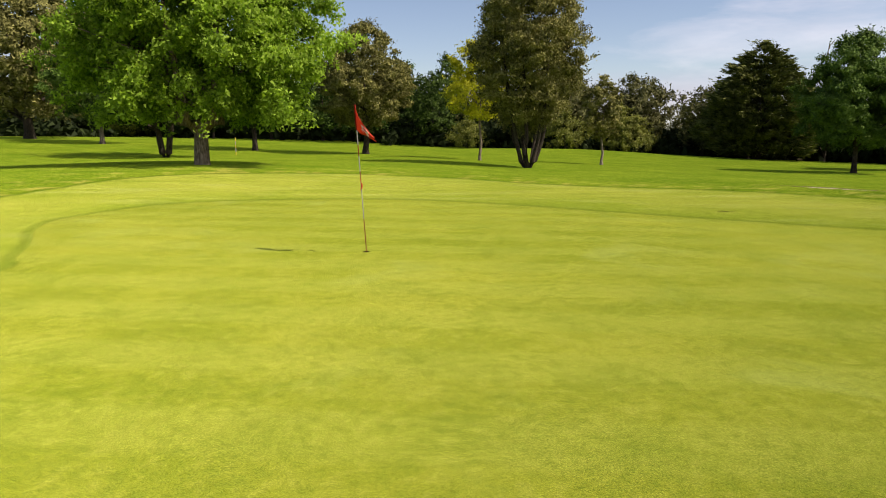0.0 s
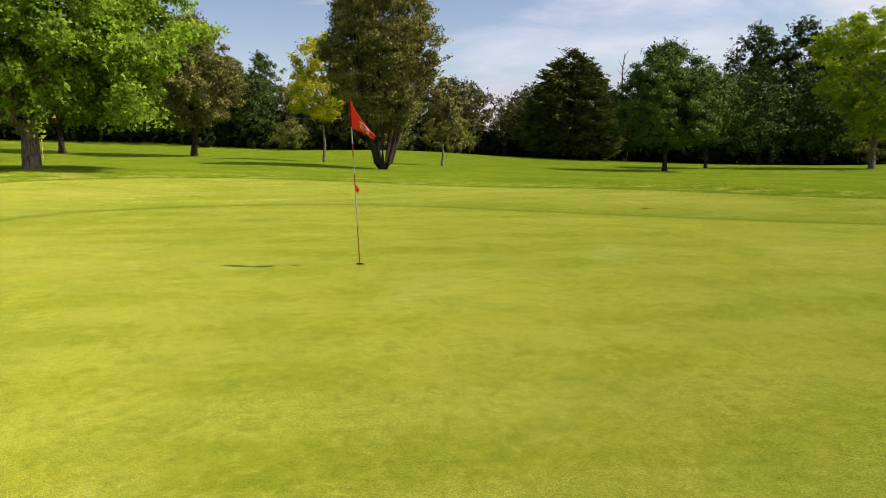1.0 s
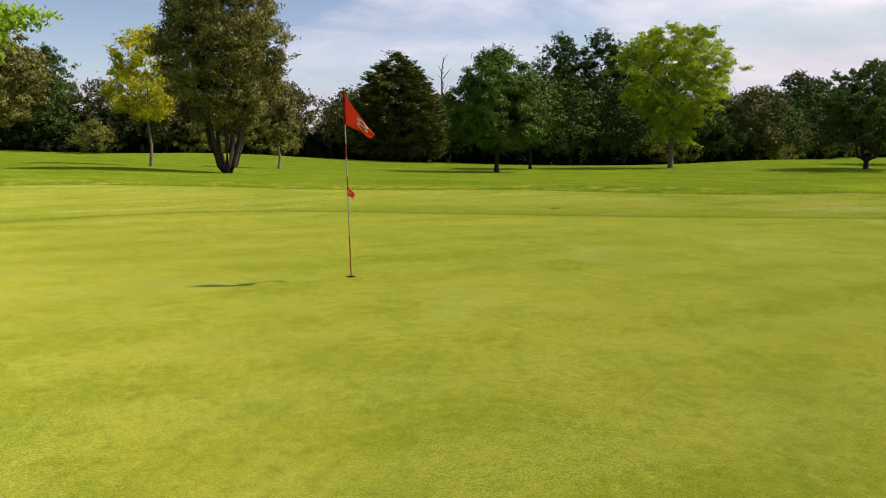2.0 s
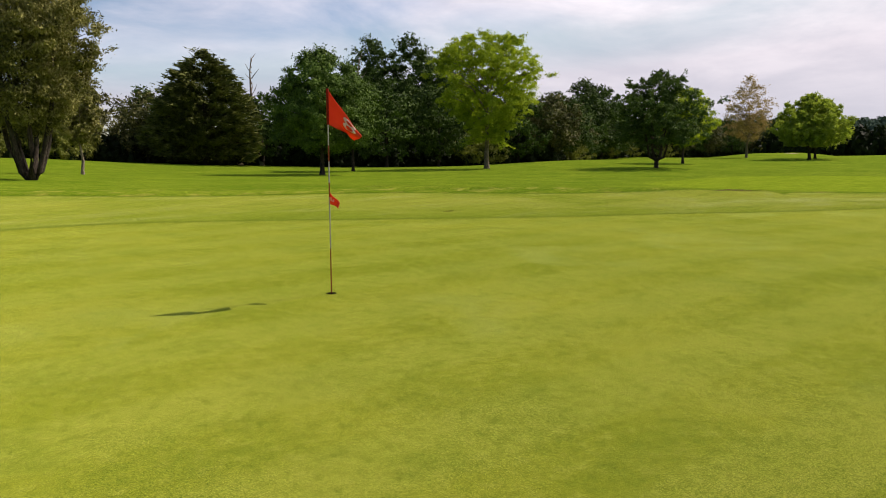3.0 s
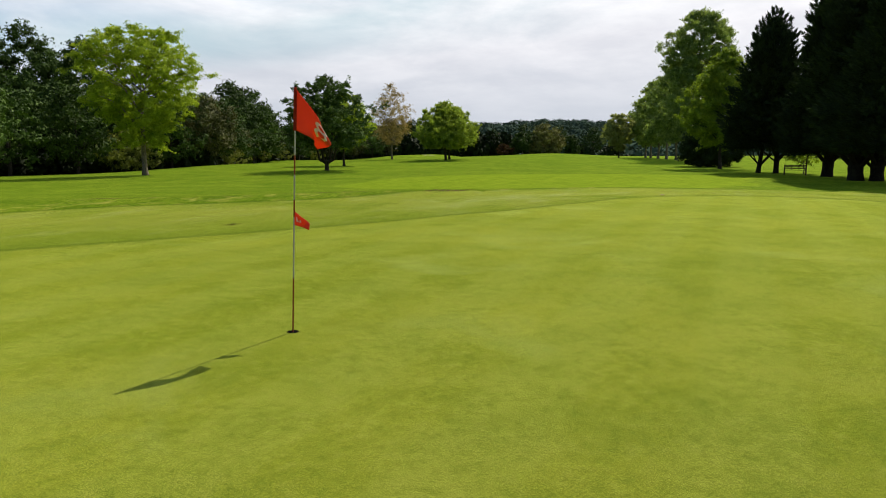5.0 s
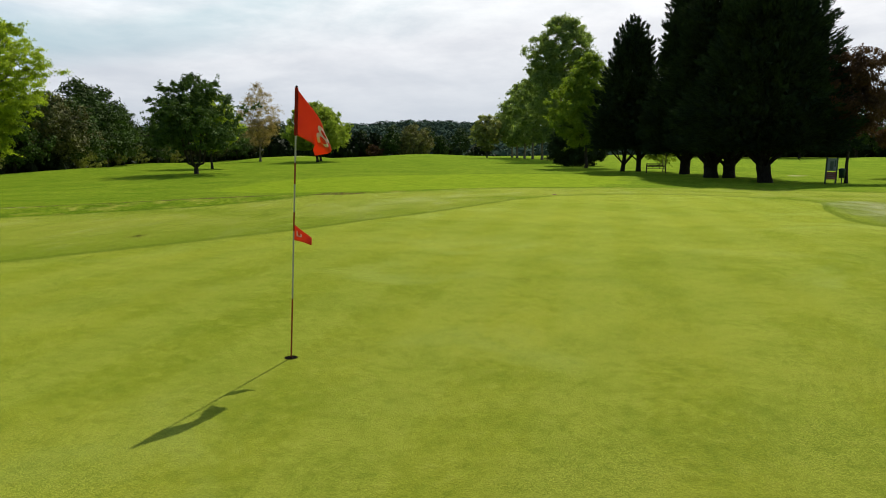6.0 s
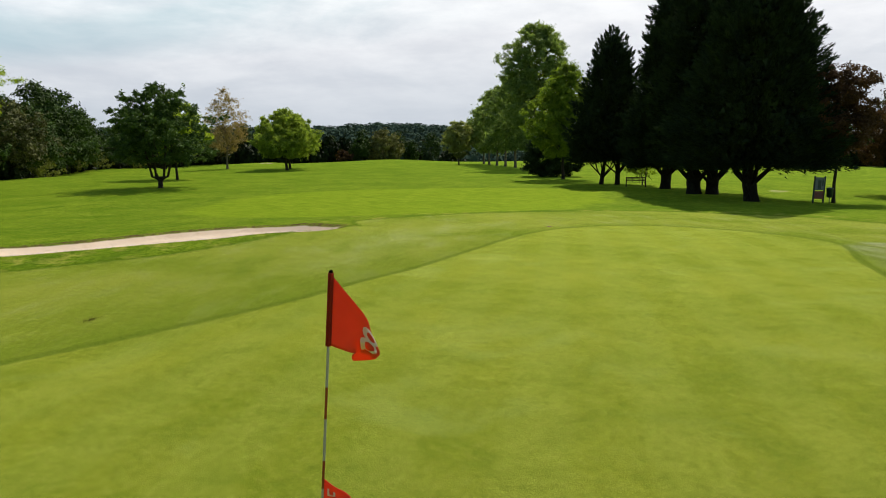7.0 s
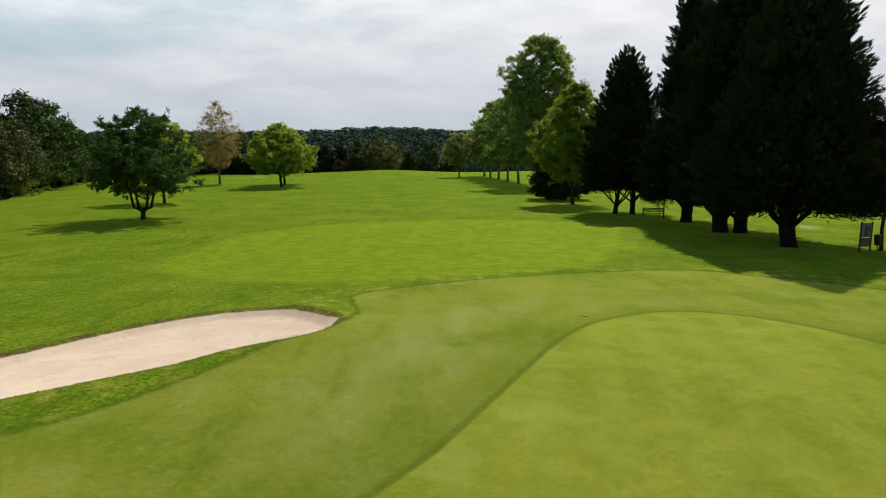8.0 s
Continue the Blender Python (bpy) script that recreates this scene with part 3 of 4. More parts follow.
def tree(name, base, height, wide, crown_from, shape, leaf, bark, label, seed, clumps=90, leaves=130, leaf_size=0.22, clump=0.7, trunk=0.2, trunks=1, limbs=9,
         lean=None, lean_by=0.0, aspect=0.55, shell=0.45, squash=0.75, uneven=0.22, droop=0.0, category="tree", turn=0.0, splay=0.1, fork=0.55, deep=1.0, stem=0.0, tilt=0.25, twigs=7, reach=1.25):
    """A tree with a tapered trunk, limbs that reach into the crown, and a crown of leaf clumps with an uneven outline."""
    rng = np.random.default_rng(seed)
    thing = new(name)
    thing.matrix_world = pose(base[0], base[1], ground_z(base[0], base[1]) - 0.03, 0, 0, turn)
    tall = height - crown_from
    profile = SHAPES[shape]
    # clump centres, by the profile
    many = int(clumps * 1.8)
    pick_h = rng.uniform(0, 1, many * 8)
    keep = rng.uniform(0, 1.1, pick_h.size) < profile(pick_h) ** 1.2 + 0.06
    h = pick_h[keep][:many]
    turnby = rng.uniform(0, 2 * np.pi, len(h))
    lump = 1 + uneven * (np.sin(3 * turnby + 7 * h + seed) * 0.6 + np.sin(5 * turnby - 11 * h + 2 * seed) * 0.4) + uneven * 0.4 * rng.normal(size=len(h))
    out = rng.uniform(0, 1, len(h)) ** shell
    r = np.maximum(profile(h) * wide / 2 * lump - clump * 0.5, 0.05) * out
    cz = crown_from + clump * 0.4 + h * (tall - clump * 0.9) - droop * out**2 * (1 - h)
    centre = np.stack([r * np.cos(turnby), r * np.sin(turnby) * deep, cz], -1)
    # twigs that reach out of each clump, with leaves along them
    each = np.maximum((leaves / 1.8 * rng.uniform(0.5, 1.5, len(h))).astype(int), 6)
    which = np.repeat(np.arange(len(h)), each)
    out_way = unit(np.stack([centre[:, 0], centre[:, 1] / max(deep, 0.3), 0.8 * (centre[:, 2] - crown_from - 0.3 * tall)], -1))
    twig = unit(rng.normal(size=(len(h), twigs, 3)) + 0.45 * out_way[:, None] + np.array([0, 0, tilt]))
    long = clump * (0.6 + reach * rng.uniform(0, 1, (len(h), twigs)) ** 2.0)
    pick = rng.integers(0, twigs, len(which))
    along_twig = rng.uniform(0.1, 1, len(which)) ** 0.6
    outward = twig[which, pick]
    ball = outward * (along_twig * long[which, pick])[:, None] + rng.normal(size=(len(which), 3)) * (clump * (0.30 - 0.16 * along_twig))[:, None]
    ball[:, 2] *= squash
    if droop:
        ball[:, 2] -= 0.35 * np.hypot(ball[:, 0], ball[:, 1])
    spots = centre[which] + ball
    way = None
    if lean == "up":
        way = np.stack([0.5 * np.cos(turnby[which]), 0.5 * np.sin(turnby[which]), np.full(len(which), 0.9)], -1)
    elif lean == "out":
        way = np.stack([np.cos(turnby[which]), np.sin(turnby[which]), np.full(len(which), 0.12)], -1)
    elif lean == "down":
        way = np.stack([0.5 * np.cos(turnby[which]), 0.5 * np.sin(turnby[which]), np.full(len(which), -0.9)], -1)
    axis = unit(np.stack([spots[:, 0], spots[:, 1] / max(deep, 0.3), 0.6 * (spots[:, 2] - crown_from - 0.4 * tall)], -1))
    part("crown", leaf_cloud("crown", rng, spots, leaf_size, aspect, way, lean_by, face=unit(outward * 0.7 + axis * 0.5), face_by=0.55), LEAF[leaf], thing)
    # trunk or trunks
    tops = []
    if stem:
        part("trunk", tube_mesh("trunk", [([(0, 0, 0), (0, 0, 0.12), (0.01, 0, stem * 0.6), (0, 0.01, stem * 1.15)], [trunk * 1.25, trunk * 0.95, trunk * 0.82, trunk * 0.7])], 12), BARK[bark], thing)
    for n in range(trunks):
        t = 2 * np.pi * n / trunks + seed
        off = splay * (trunks > 1)
        foot = Vector((off * 0.5 * math.cos(t), off * 0.5 * math.sin(t), 0))
        top = Vector((off * 7 * math.cos(t), off * 7 * math.sin(t), crown_from + fork * tall))
        spread = 0.62 if trunks > 1 else 1.0
        mids = [Vector((foot.x + (top.x - foot.x) * s**spread, foot.y + (top.y - foot.y) * s**spread, max(top.z * s, stem * 0.9 if s < 0.05 else stem + 0.05))) + Vector((rng.normal() * 0.06, rng.normal() * 0.06, 0)) * (s > 0.1) for s in (0, 0.06, 0.2, 0.45, 0.72, 1.0)]
        tops.append(mids)
        part("trunk", tube_mesh("trunk", [(mids, [trunk * f for f in (0.72, 0.53, 0.46, 0.40, 0.27, 0.06)])], 10), BARK[bark], thing)
    far = np.argsort(-(np.hypot(centre[:, 0], centre[:, 1]) + 0.15 * centre[:, 2] * rng.uniform(0, 1, len(h))))[:limbs * 3]
    rng.shuffle(far)
    for n in far[:limbs]:
        mids = tops[n % trunks]
        end = Vector(centre[n])
        low = min(max(end.z - 0.55 * math.hypot(end.x, end.y), crown_from * 0.75), mids[-1].z * 0.95)
        s = low / mids[-1].z
        start = Vector((mids[0].x + (mids[-1].x - mids[0].x) * s, mids[0].y + (mids[-1].y - mids[0].y) * s, low))
        bend = start.lerp(end, 0.5) + Vector((rng.normal() * 0.15, rng.normal() * 0.15, 0.12 * (end - start).length))
        thick = trunk * 0.2 * (1.15 - s * 0.6)
        part("limb", tube_mesh("limb", [([start, bend, end], [thick, thick * 0.65, thick * 0.2])], 6), BARK[bark], thing)
    return tagged(thing, label, category)


def cypress(base, height, wide, crown_from, stems, label, seed, sprays=900, each=64, swell=0.82):
    """A dense conical conifer: forked trunks, an opaque heart and pointed sprays that reach out and up."""
    rng = np.random.default_rng(seed)
    thing = new("cypress")
    thing.matrix_world = pose(base[0], base[1], ground_z(base[0], base[1]) - 0.04)
    tall = height - crown_from
    profile = lambda h: np.clip(1 - h, 0, 1) ** swell * (0.80 + 0.20 * ease(h, 0.0, 0.14))
    # sprays on the outside
    h = rng.uniform(0, 1, sprays * 4) ** 1.1
    h = h[rng.uniform(0, 1, h.size) < profile(h) + 0.08][:sprays]
    n = len(h)
    t = rng.uniform(0, 2 * np.pi, n)
    lump = 1 + 0.10 * np.sin(3 * t + 9 * h + seed) + 0.07 * np.sin(7 * t - 15 * h) + 0.05 * rng.normal(size=n)
    low = rng.uniform(0, 1, n) < 0.12                       # the flat underside
    h[low] *= 0.03
    reach = np.where(low, rng.uniform(0.1, 0.9, n) ** 0.5, rng.uniform(0.78, 0.97, n))
    r = profile(h) * wide / 2 * lump * reach
    rise = np.radians(np.where(low, rng.uniform(-14, 10, n), 14 + 52 * h + rng.normal(0, 9, n)))
    length = rng.uniform(0.6, 1.25, n) * (1.15 - 0.35 * h)
    way = np.stack([np.cos(t) * np.cos(rise), np.sin(t) * np.cos(rise), np.sin(rise)], -1)
    root = np.stack([r * np.cos(t), r * np.sin(t), crown_from + h * tall], -1) - way * (length * 0.55)[:, None]
    which = np.repeat(np.arange(n), each)
    s = rng.uniform(0, 1, len(which)) ** 0.8
    side = rng.normal(size=(len(which), 3)) * (0.17 * length[which] * (1 - s) ** 0.7 + 0.02)[:, None]
    spots = root[which] + way[which] * (s * length[which])[:, None] + side
    fan = unit(way[which] + side * 1.2)
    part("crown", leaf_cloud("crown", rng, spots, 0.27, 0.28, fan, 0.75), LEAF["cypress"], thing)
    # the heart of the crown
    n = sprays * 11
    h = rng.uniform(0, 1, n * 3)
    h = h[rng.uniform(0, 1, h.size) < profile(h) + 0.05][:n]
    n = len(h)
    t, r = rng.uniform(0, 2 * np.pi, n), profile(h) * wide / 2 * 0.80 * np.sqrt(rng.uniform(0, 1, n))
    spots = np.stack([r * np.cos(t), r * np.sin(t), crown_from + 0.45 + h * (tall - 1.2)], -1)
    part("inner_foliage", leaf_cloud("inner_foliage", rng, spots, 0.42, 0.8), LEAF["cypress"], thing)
    # trunks, each with limbs that spread under the crown
    for k, (sx, sy, thick, fork) in enumerate(stems):
        foot = Vector((sx, sy, -0.1))
        lean = Vector((rng.normal() * 0.08, rng.normal() * 0.08, 1))
        mids = [foot, foot + lean * 0.22, foot + lean * 0.7, foot + lean * fork, foot + lean * (fork + 1.4), foot * 0.4 + Vector((0, 0, height * 0.75))]
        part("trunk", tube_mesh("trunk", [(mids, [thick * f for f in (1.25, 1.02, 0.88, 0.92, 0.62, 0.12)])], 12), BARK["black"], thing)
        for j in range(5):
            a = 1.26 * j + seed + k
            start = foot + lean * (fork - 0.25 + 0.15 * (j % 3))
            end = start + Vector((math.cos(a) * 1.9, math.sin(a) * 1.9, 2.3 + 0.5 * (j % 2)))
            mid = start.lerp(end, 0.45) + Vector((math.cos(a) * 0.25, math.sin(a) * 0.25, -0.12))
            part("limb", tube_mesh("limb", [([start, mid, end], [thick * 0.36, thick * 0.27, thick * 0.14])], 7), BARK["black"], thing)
    return tagged(thing, label, "tree")


# ---- trees that stand alone ----
tree("maple_tree", (-8.0, 19.8), 11.5, 12.2, 2.55, "dome", "maple", "grey", "large spreading broadleaf tree with fresh bright green leaves", 3, clumps=360, leaves=340,
     leaf_size=0.155, clump=0.85, trunk=0.35, trunks=5, splay=0.27, stem=1.7, limbs=16, aspect=0.75, droop=1.3, lean="down", lean_by=0.3, shell=0.4, deep=0.5, tilt=-0.15)
tree("holm_oak", (-3.3, 52.0), 11.3, 8.4, 1.9, "egg", "holm", "dark", "rounded olive-brown evergreen oak on a single trunk", 5, clumps=300, leaves=200, leaf_size=0.2, clump=0.68, shell=0.36, trunk=0.5, lean="up", lean_by=0.4, uneven=0.06, tilt=0.5)
tree("holm_oak", (7.3, 30.8), 12.8, 6.5, 2.0, "egg", "holm", "dark", "tall dense olive-green evergreen oak with a fan of trunks", 8, clumps=360, leaves=380, leaf_size=0.13, clump=0.68, shell=0.33, trunk=0.24, trunks=7, splay=0.26, stem=0.2,
     lean="up", lean_by=0.45, uneven=0.12, tilt=0.7)
tree("yellow_tree", (5.6, 42.1), 9.2, 5.8, 2.9, "egg", "yellow", "grey", "slender young tree with golden yellow leaves", 11, clumps=105, leaves=140, leaf_size=0.18, clump=0.6, trunk=0.2)
tree("young_oak", (15.6, 46.1), 7.0, 3.6, 1.9, "egg", "holm", "pale", "small olive-brown tree on a thin pale trunk", 14, clumps=80, leaves=160, leaf_size=0.17, clump=0.45, trunk=0.2)
tree("broadleaf_tree", (34.8, 44.0), 11.0, 9.6, 1.7, "egg", "mid", "dark", "full rounded dark green tree with a thin straight trunk", 17, clumps=260, leaves=300, leaf_size=0.2, clump=0.8, trunk=0.4, uneven=0.16)
tree("locust_tree", (57.1, 43.6), 14.8, 12.0, 3.0, "vase", "lime", "grey", "tall airy tree with feathery yellow-green leaves", 20, clumps=330, leaves=260, leaf_size=0.22, clump=0.85, trunk=0.5, limbs=22, aspect=0.45, squash=0.5, droop=0.6, uneven=0.15, tilt=0.0)
tree("cedar_tree", (44.5, 80.2), 14.9, 14.6, 0.2, "cedar", "cedar", "dark", "broad dark conifer with tiered drooping sprays", 23, clumps=420, leaves=180, leaf_size=0.5, clump=1.1, trunk=0.8, lean="out", lean_by=0.7, squash=0.6, aspect=0.35, uneven=0.10, shell=0.3, tilt=0.7)
tree("cherry_tree", (61.3, 25.9), 9.4, 9.3, 2.3, "dome", "cherry", "dark", "round dark green tree with a forked trunk and pointed shoots", 26, clumps=240, leaves=230, leaf_size=0.2, clump=0.50, lean="out", lean_by=0.45, droop=0.2, trunk=0.24, trunks=6, splay=0.21, stem=0.9, limbs=12, fork=0.4, uneven=0.4, tilt=0.7, twigs=5, reach=2.5)
tree("young_tree", (81.3, 32.1), 9.3, 8.0, 2.0, "round", "lime", "dark", "light green tree behind the darker round tree", 29, clumps=130, leaves=170, leaf_size=0.28, clump=0.8, trunk=0.3)
tree("bare_tree", (125.8, 40.2), 14.4, 8.4, 2.5, "egg", "brown", "grey", "thin tree with sparse pale brown leaves", 32, clumps=260, leaves=90, leaf_size=0.17, clump=0.75, trunk=0.4, limbs=30, tilt=0.6)
tree("round_tree", (115.9, 27.2), 10.1, 11.4, 2.0, "dome", "fresh", "dark", "broad light green tree with a domed crown", 35, clumps=300, leaves=240, leaf_size=0.24, clump=0.72, lean="up", lean_by=0.4, shell=0.5, uneven=0.2, trunk=0.45)
tree("linden_tree", (80.2, -13.1), 13.4, 8.6, 2.0, "egg", "linden", "dark", "upright light green tree beside the cypresses", 50, clumps=250, leaves=240, leaf_size=0.24, clump=0.75, trunk=0.35, tilt=0.5)
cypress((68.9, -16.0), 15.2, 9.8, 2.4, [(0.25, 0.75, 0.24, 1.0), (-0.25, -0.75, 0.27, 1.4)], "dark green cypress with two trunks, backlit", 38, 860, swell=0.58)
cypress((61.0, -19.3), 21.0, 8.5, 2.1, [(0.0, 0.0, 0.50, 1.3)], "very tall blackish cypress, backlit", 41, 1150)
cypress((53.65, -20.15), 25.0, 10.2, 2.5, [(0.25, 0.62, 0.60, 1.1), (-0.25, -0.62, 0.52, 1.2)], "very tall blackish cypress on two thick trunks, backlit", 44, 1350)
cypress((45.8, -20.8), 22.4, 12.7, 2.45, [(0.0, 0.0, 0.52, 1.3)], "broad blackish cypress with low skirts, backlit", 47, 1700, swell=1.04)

tree("copper_tree", (43.9, -25.3), 9.2, 5.6, 3.0, "round", "copper", "dark", "broadleaf tree with dark copper leaves on a slim trunk", 53, clumps=130, leaves=170, leaf_size=0.19, clump=0.6, trunk=0.21, uneven=0.35)
tree("copper_tree", (52.0, -34.2), 7.6, 7.0, 2.2, "dome", "copper", "dark", "smaller brownish copper tree beyond the sign", 54, clumps=120, leaves=150, leaf_size=0.22, clump=0.65, trunk=0.26, uneven=0.35)
tree("forked_tree", (-16.0, 39.4), 9.0, 10.0, 2.2, "dome", "dark", "dark", "shaded tree with a low fork of dark trunks", 56, clumps=150, leaves=150, leaf_size=0.26, clump=0.8, trunk=0.4, trunks=4, splay=0.17)
tree("broadleaf_tree", (-13.3, 54.9), 10.0, 8.5, 2.0, "round", "dark", "dark", "dark green tree behind the large bright tree", 59, clumps=130, leaves=150, leaf_size=0.3, clump=0.8, trunk=0.45)
tree("broadleaf_tree", (-27.5, 57.0), 9.5, 9.5, 1.8, "round", "mid", "grey", "green tree with low branches at the edge of the rough", 62, clumps=140, leaves=150, leaf_size=0.3, clump=0.85, trunk=0.4)
tree("oak_tree", (-37.5, 64.0), 19.0, 15.0, 2.0, "dome", "holm", "dark", "tall brownish green oak at the wood's edge", 65, clumps=260, leaves=170, leaf_size=0.34, clump=1.2, trunk=0.9)
tree("broadleaf_tree", (43.5, 50.0), 10.0, 6.6, 2.0, "egg", "mid", "dark", "paler green tree close behind a darker one", 68, clumps=140, leaves=160, leaf_size=0.28, clump=0.75, trunk=0.3)
tree("round_tree", (123.4, 28.4), 9.2, 9.6, 2.0, "dome", "fresh", "dark", "second light green domed tree in the pair", 71, clumps=170, leaves=190, leaf_size=0.26, clump=0.75, lean="up", lean_by=0.4, uneven=0.2, trunk=0.4)
tree("weeping_shrub", (67.4, -18.9), 3.1, 3.6, 1.2, "dome", "lime", "grey", "small pale green shrub with hanging shoots behind the bench", 57, clumps=45, leaves=50, leaf_size=0.16, clump=0.4, trunk=0.12, limbs=5,
     lean="down", lean_by=0.5, droop=0.5, category="shrub")
# the row of tall pale trees beyond the cypresses
tree("plane_tree", (116.4, -13.6), 23.9, 11.6, 3.0, "column", "poplar", "grey", "very tall pale green tree with an open crown", 74, clumps=380, leaves=320, leaf_size=0.27, clump=1.0, trunk=0.6, uneven=0.14, lean="up", lean_by=0.3, tilt=0.5)
for n, (x, y, tall, wide) in enumerate([(128.0, -11.5, 17.5, 9.0), (138.0, -10.4, 16.5, 8.5), (148.0, -9.3, 16.6, 9.0), (159.0, -8.2, 16.0, 9.0), (170.0, -7.4, 13.0, 7.5)]):
    tree("plane_tree", (x, y), tall, wide, 2.6, "column", "poplar", "grey", "tall pale green tree in a row along the fairway", 77 + n, clumps=120, leaves=110, leaf_size=0.5, clump=1.0, trunk=0.45, limbs=5)
tree("far_tree", (160.0, -1.4), 10.0, 7.6, 1.6, "round", "olive", "dark", "small round yellow-green tree at the fairway's end", 83, clumps=110, leaves=130, leaf_size=0.4, clump=0.8, trunk=0.3)
tree("dark_bush", (88.0, -12.7), 6.2, 7.6, 0.0, "dome", "cypress", "dark", "low blackish evergreen bush in the shade", 86, clumps=170, leaves=260, leaf_size=0.26, clump=0.9, trunk=0.2, category="bush")
tree("broadleaf_tree", (207.7, 26.8), 6.8, 7.0, 0.4, "egg", "dark", "dark", "small dark green tree beyond the mound", 90, clumps=70, leaves=70, leaf_size=0.5, clump=0.9, trunk=0.3, limbs=3)
tree("copper_bush", (204.0, 31.4), 3.5, 5.0, 0.0, "dome", "copper", "dark", "low reddish bush beyond the mound", 91, clumps=40, leaves=60, leaf_size=0.45, clump=0.7, trunk=0.2, limbs=2, category="bush")
tree("dark_conifer", (215.1, 12.7), 6.6, 5.0, 0.1, "dome", "dark", "dark", "dark rounded evergreen beyond the mound", 93, clumps=60, leaves=70, leaf_size=0.5, clump=0.9, trunk=0.3, limbs=3)
tree("copper_bush", (212.5, 20.3), 9.6, 12.5, 0.0, "dome", "holm", "dark", "rounded brownish clump of trees beyond the mound", 89, clumps=150, leaves=90, leaf_size=0.5, clump=1.1, trunk=0.4, category="tree")
tree("dark_conifer", (206.3, 7.5), 2.6, 2.6, 0.1, "spire", "cypress", "dark", "small dark conifer beyond the mound", 92, clumps=50, leaves=70, leaf_size=0.7, clump=0.8, trunk=0.3)

# dead trees, bare branches only
def dead_tree(base, height, seed):
    rng = np.random.default_rng(seed)
    thing = new("dead_tree")
    thing.matrix_world = pose(base[0], base[1], ground_z(*base))
    stem = [Vector((rng.normal() * 0.25 * s, rng.normal() * 0.25 * s, height * s)) for s in (0, 0.25, 0.5, 0.7, 0.86, 1.0)]
    part("trunk", tube_mesh("trunk", [(stem, [0.30, 0.25, 0.20, 0.15, 0.10, 0.03])], 8), BARK["grey"], thing)
    for n in range(9):
        s = 0.55 + 0.05 * n
        start = stem[0].lerp(stem[-1], s)
        t = n * 2.4
        end = start + Vector((math.cos(t) * 1.6, math.sin(t) * 1.6, 1.6 + rng.uniform(-0.4, 0.6))) * (1.25 - 0.6 * s)
        mid = start.lerp(end, 0.5) + Vector((rng.normal() * 0.2, rng.normal() * 0.2, -0.15))
        part("branch", tube_mesh("branch", [([start, mid, end], [0.09, 0.06, 0.02])], 5), BARK["grey"], thing)
    return tagged(thing, "bare grey dead tree standing above the wood", "tree")


dead_tree((60.0, 93.0), 16.6, 5)
dead_tree((76.0, 86.0), 17.5, 6)

# ---- the woods behind ----
protos = [
    tree("woodland_tree", (98.0, 96.0), 25.0, 14.0, 3.0, "egg", "wood", "dark", "tall dark green woodland oak", 101, clumps=170, leaves=108, leaf_size=0.54, clump=1.5, trunk=0.7, limbs=5, uneven=0.3),
    tree("woodland_tree", (-2.0, 112.0), 14.0, 12.0, 1.5, "dome", "dark", "dark", "dark green woodland tree in the belt", 102, clumps=105, leaves=58, leaf_size=0.5, clump=1.3, trunk=0.5, limbs=4, uneven=0.26),
    tree("woodland_tree", (22.0, 97.0), 12.0, 10.0, 1.2, "round", "scrub", "dark", "olive-brown woodland tree in the belt", 103, clumps=110, leaves=64, leaf_size=0.44, clump=1.2, trunk=0.5, limbs=4, uneven=0.26),
    tree("woodland_tree", (117.0, 75.0), 14.0, 13.0, 1.0, "dome", "wood", "dark", "mid-green woodland tree in the belt", 104, clumps=105, leaves=58, leaf_size=0.5, clump=1.3, trunk=0.5, limbs=4, uneven=0.26),
    tree("thicket_bush", (60.0, 76.0), 4.6, 8.0, 0.0, "dome", "under", "dark", "undergrowth bush at the foot of the wood, leaves coloured as deep shade", 105, clumps=56, leaves=18, leaf_size=1.0, clump=0.9, trunk=0.2, limbs=2, category="bush", uneven=0.3),
    tree("thicket_bush", (30.0, 91.0), 6.5, 9.0, 0.0, "dome", "shrub", "dark", "olive-green shrub at the foot of the wood", 106, clumps=70, leaves=70, leaf_size=0.37, clump=1.0, trunk=0.2, limbs=2, category="bush", uneven=0.3),
]
for ob in protos:
    tagged(ob, group="woodland trees")


def plant(kind, x, y, size=1.0, tall=1.0, turn=None):
    t = random.uniform(0, 360) if turn is None else turn
    sink = 0.75 * size if kind == 4 else 0.05                # low bushes are sunk, so their dense middle meets the ground
    return copy_thing(protos[kind], pose(x, y, ground_z(x, y) - sink, 0, 0, t) @ Matrix.Diagonal((size, size, size * tall, 1)))


random.seed(12)
# along the front edge of the wood, three staggered rows
front = [Vector(p) for p in WOODS[0:15]]


def along_edge(step):
    """Places at even steps along the wood's front edge, and the way into the wood."""
    run = 0.0
    for a, b in zip(front, front[1:]):
        way, length = (b - a).normalized(), (b - a).length
        d = -run % step
        while d < length:
            yield a + way * d, Vector((-way.y, way.x))
            d += step
        run += length


def jitter(p, by):
    return p + Vector((random.uniform(-by, by), random.uniform(-by, by)))


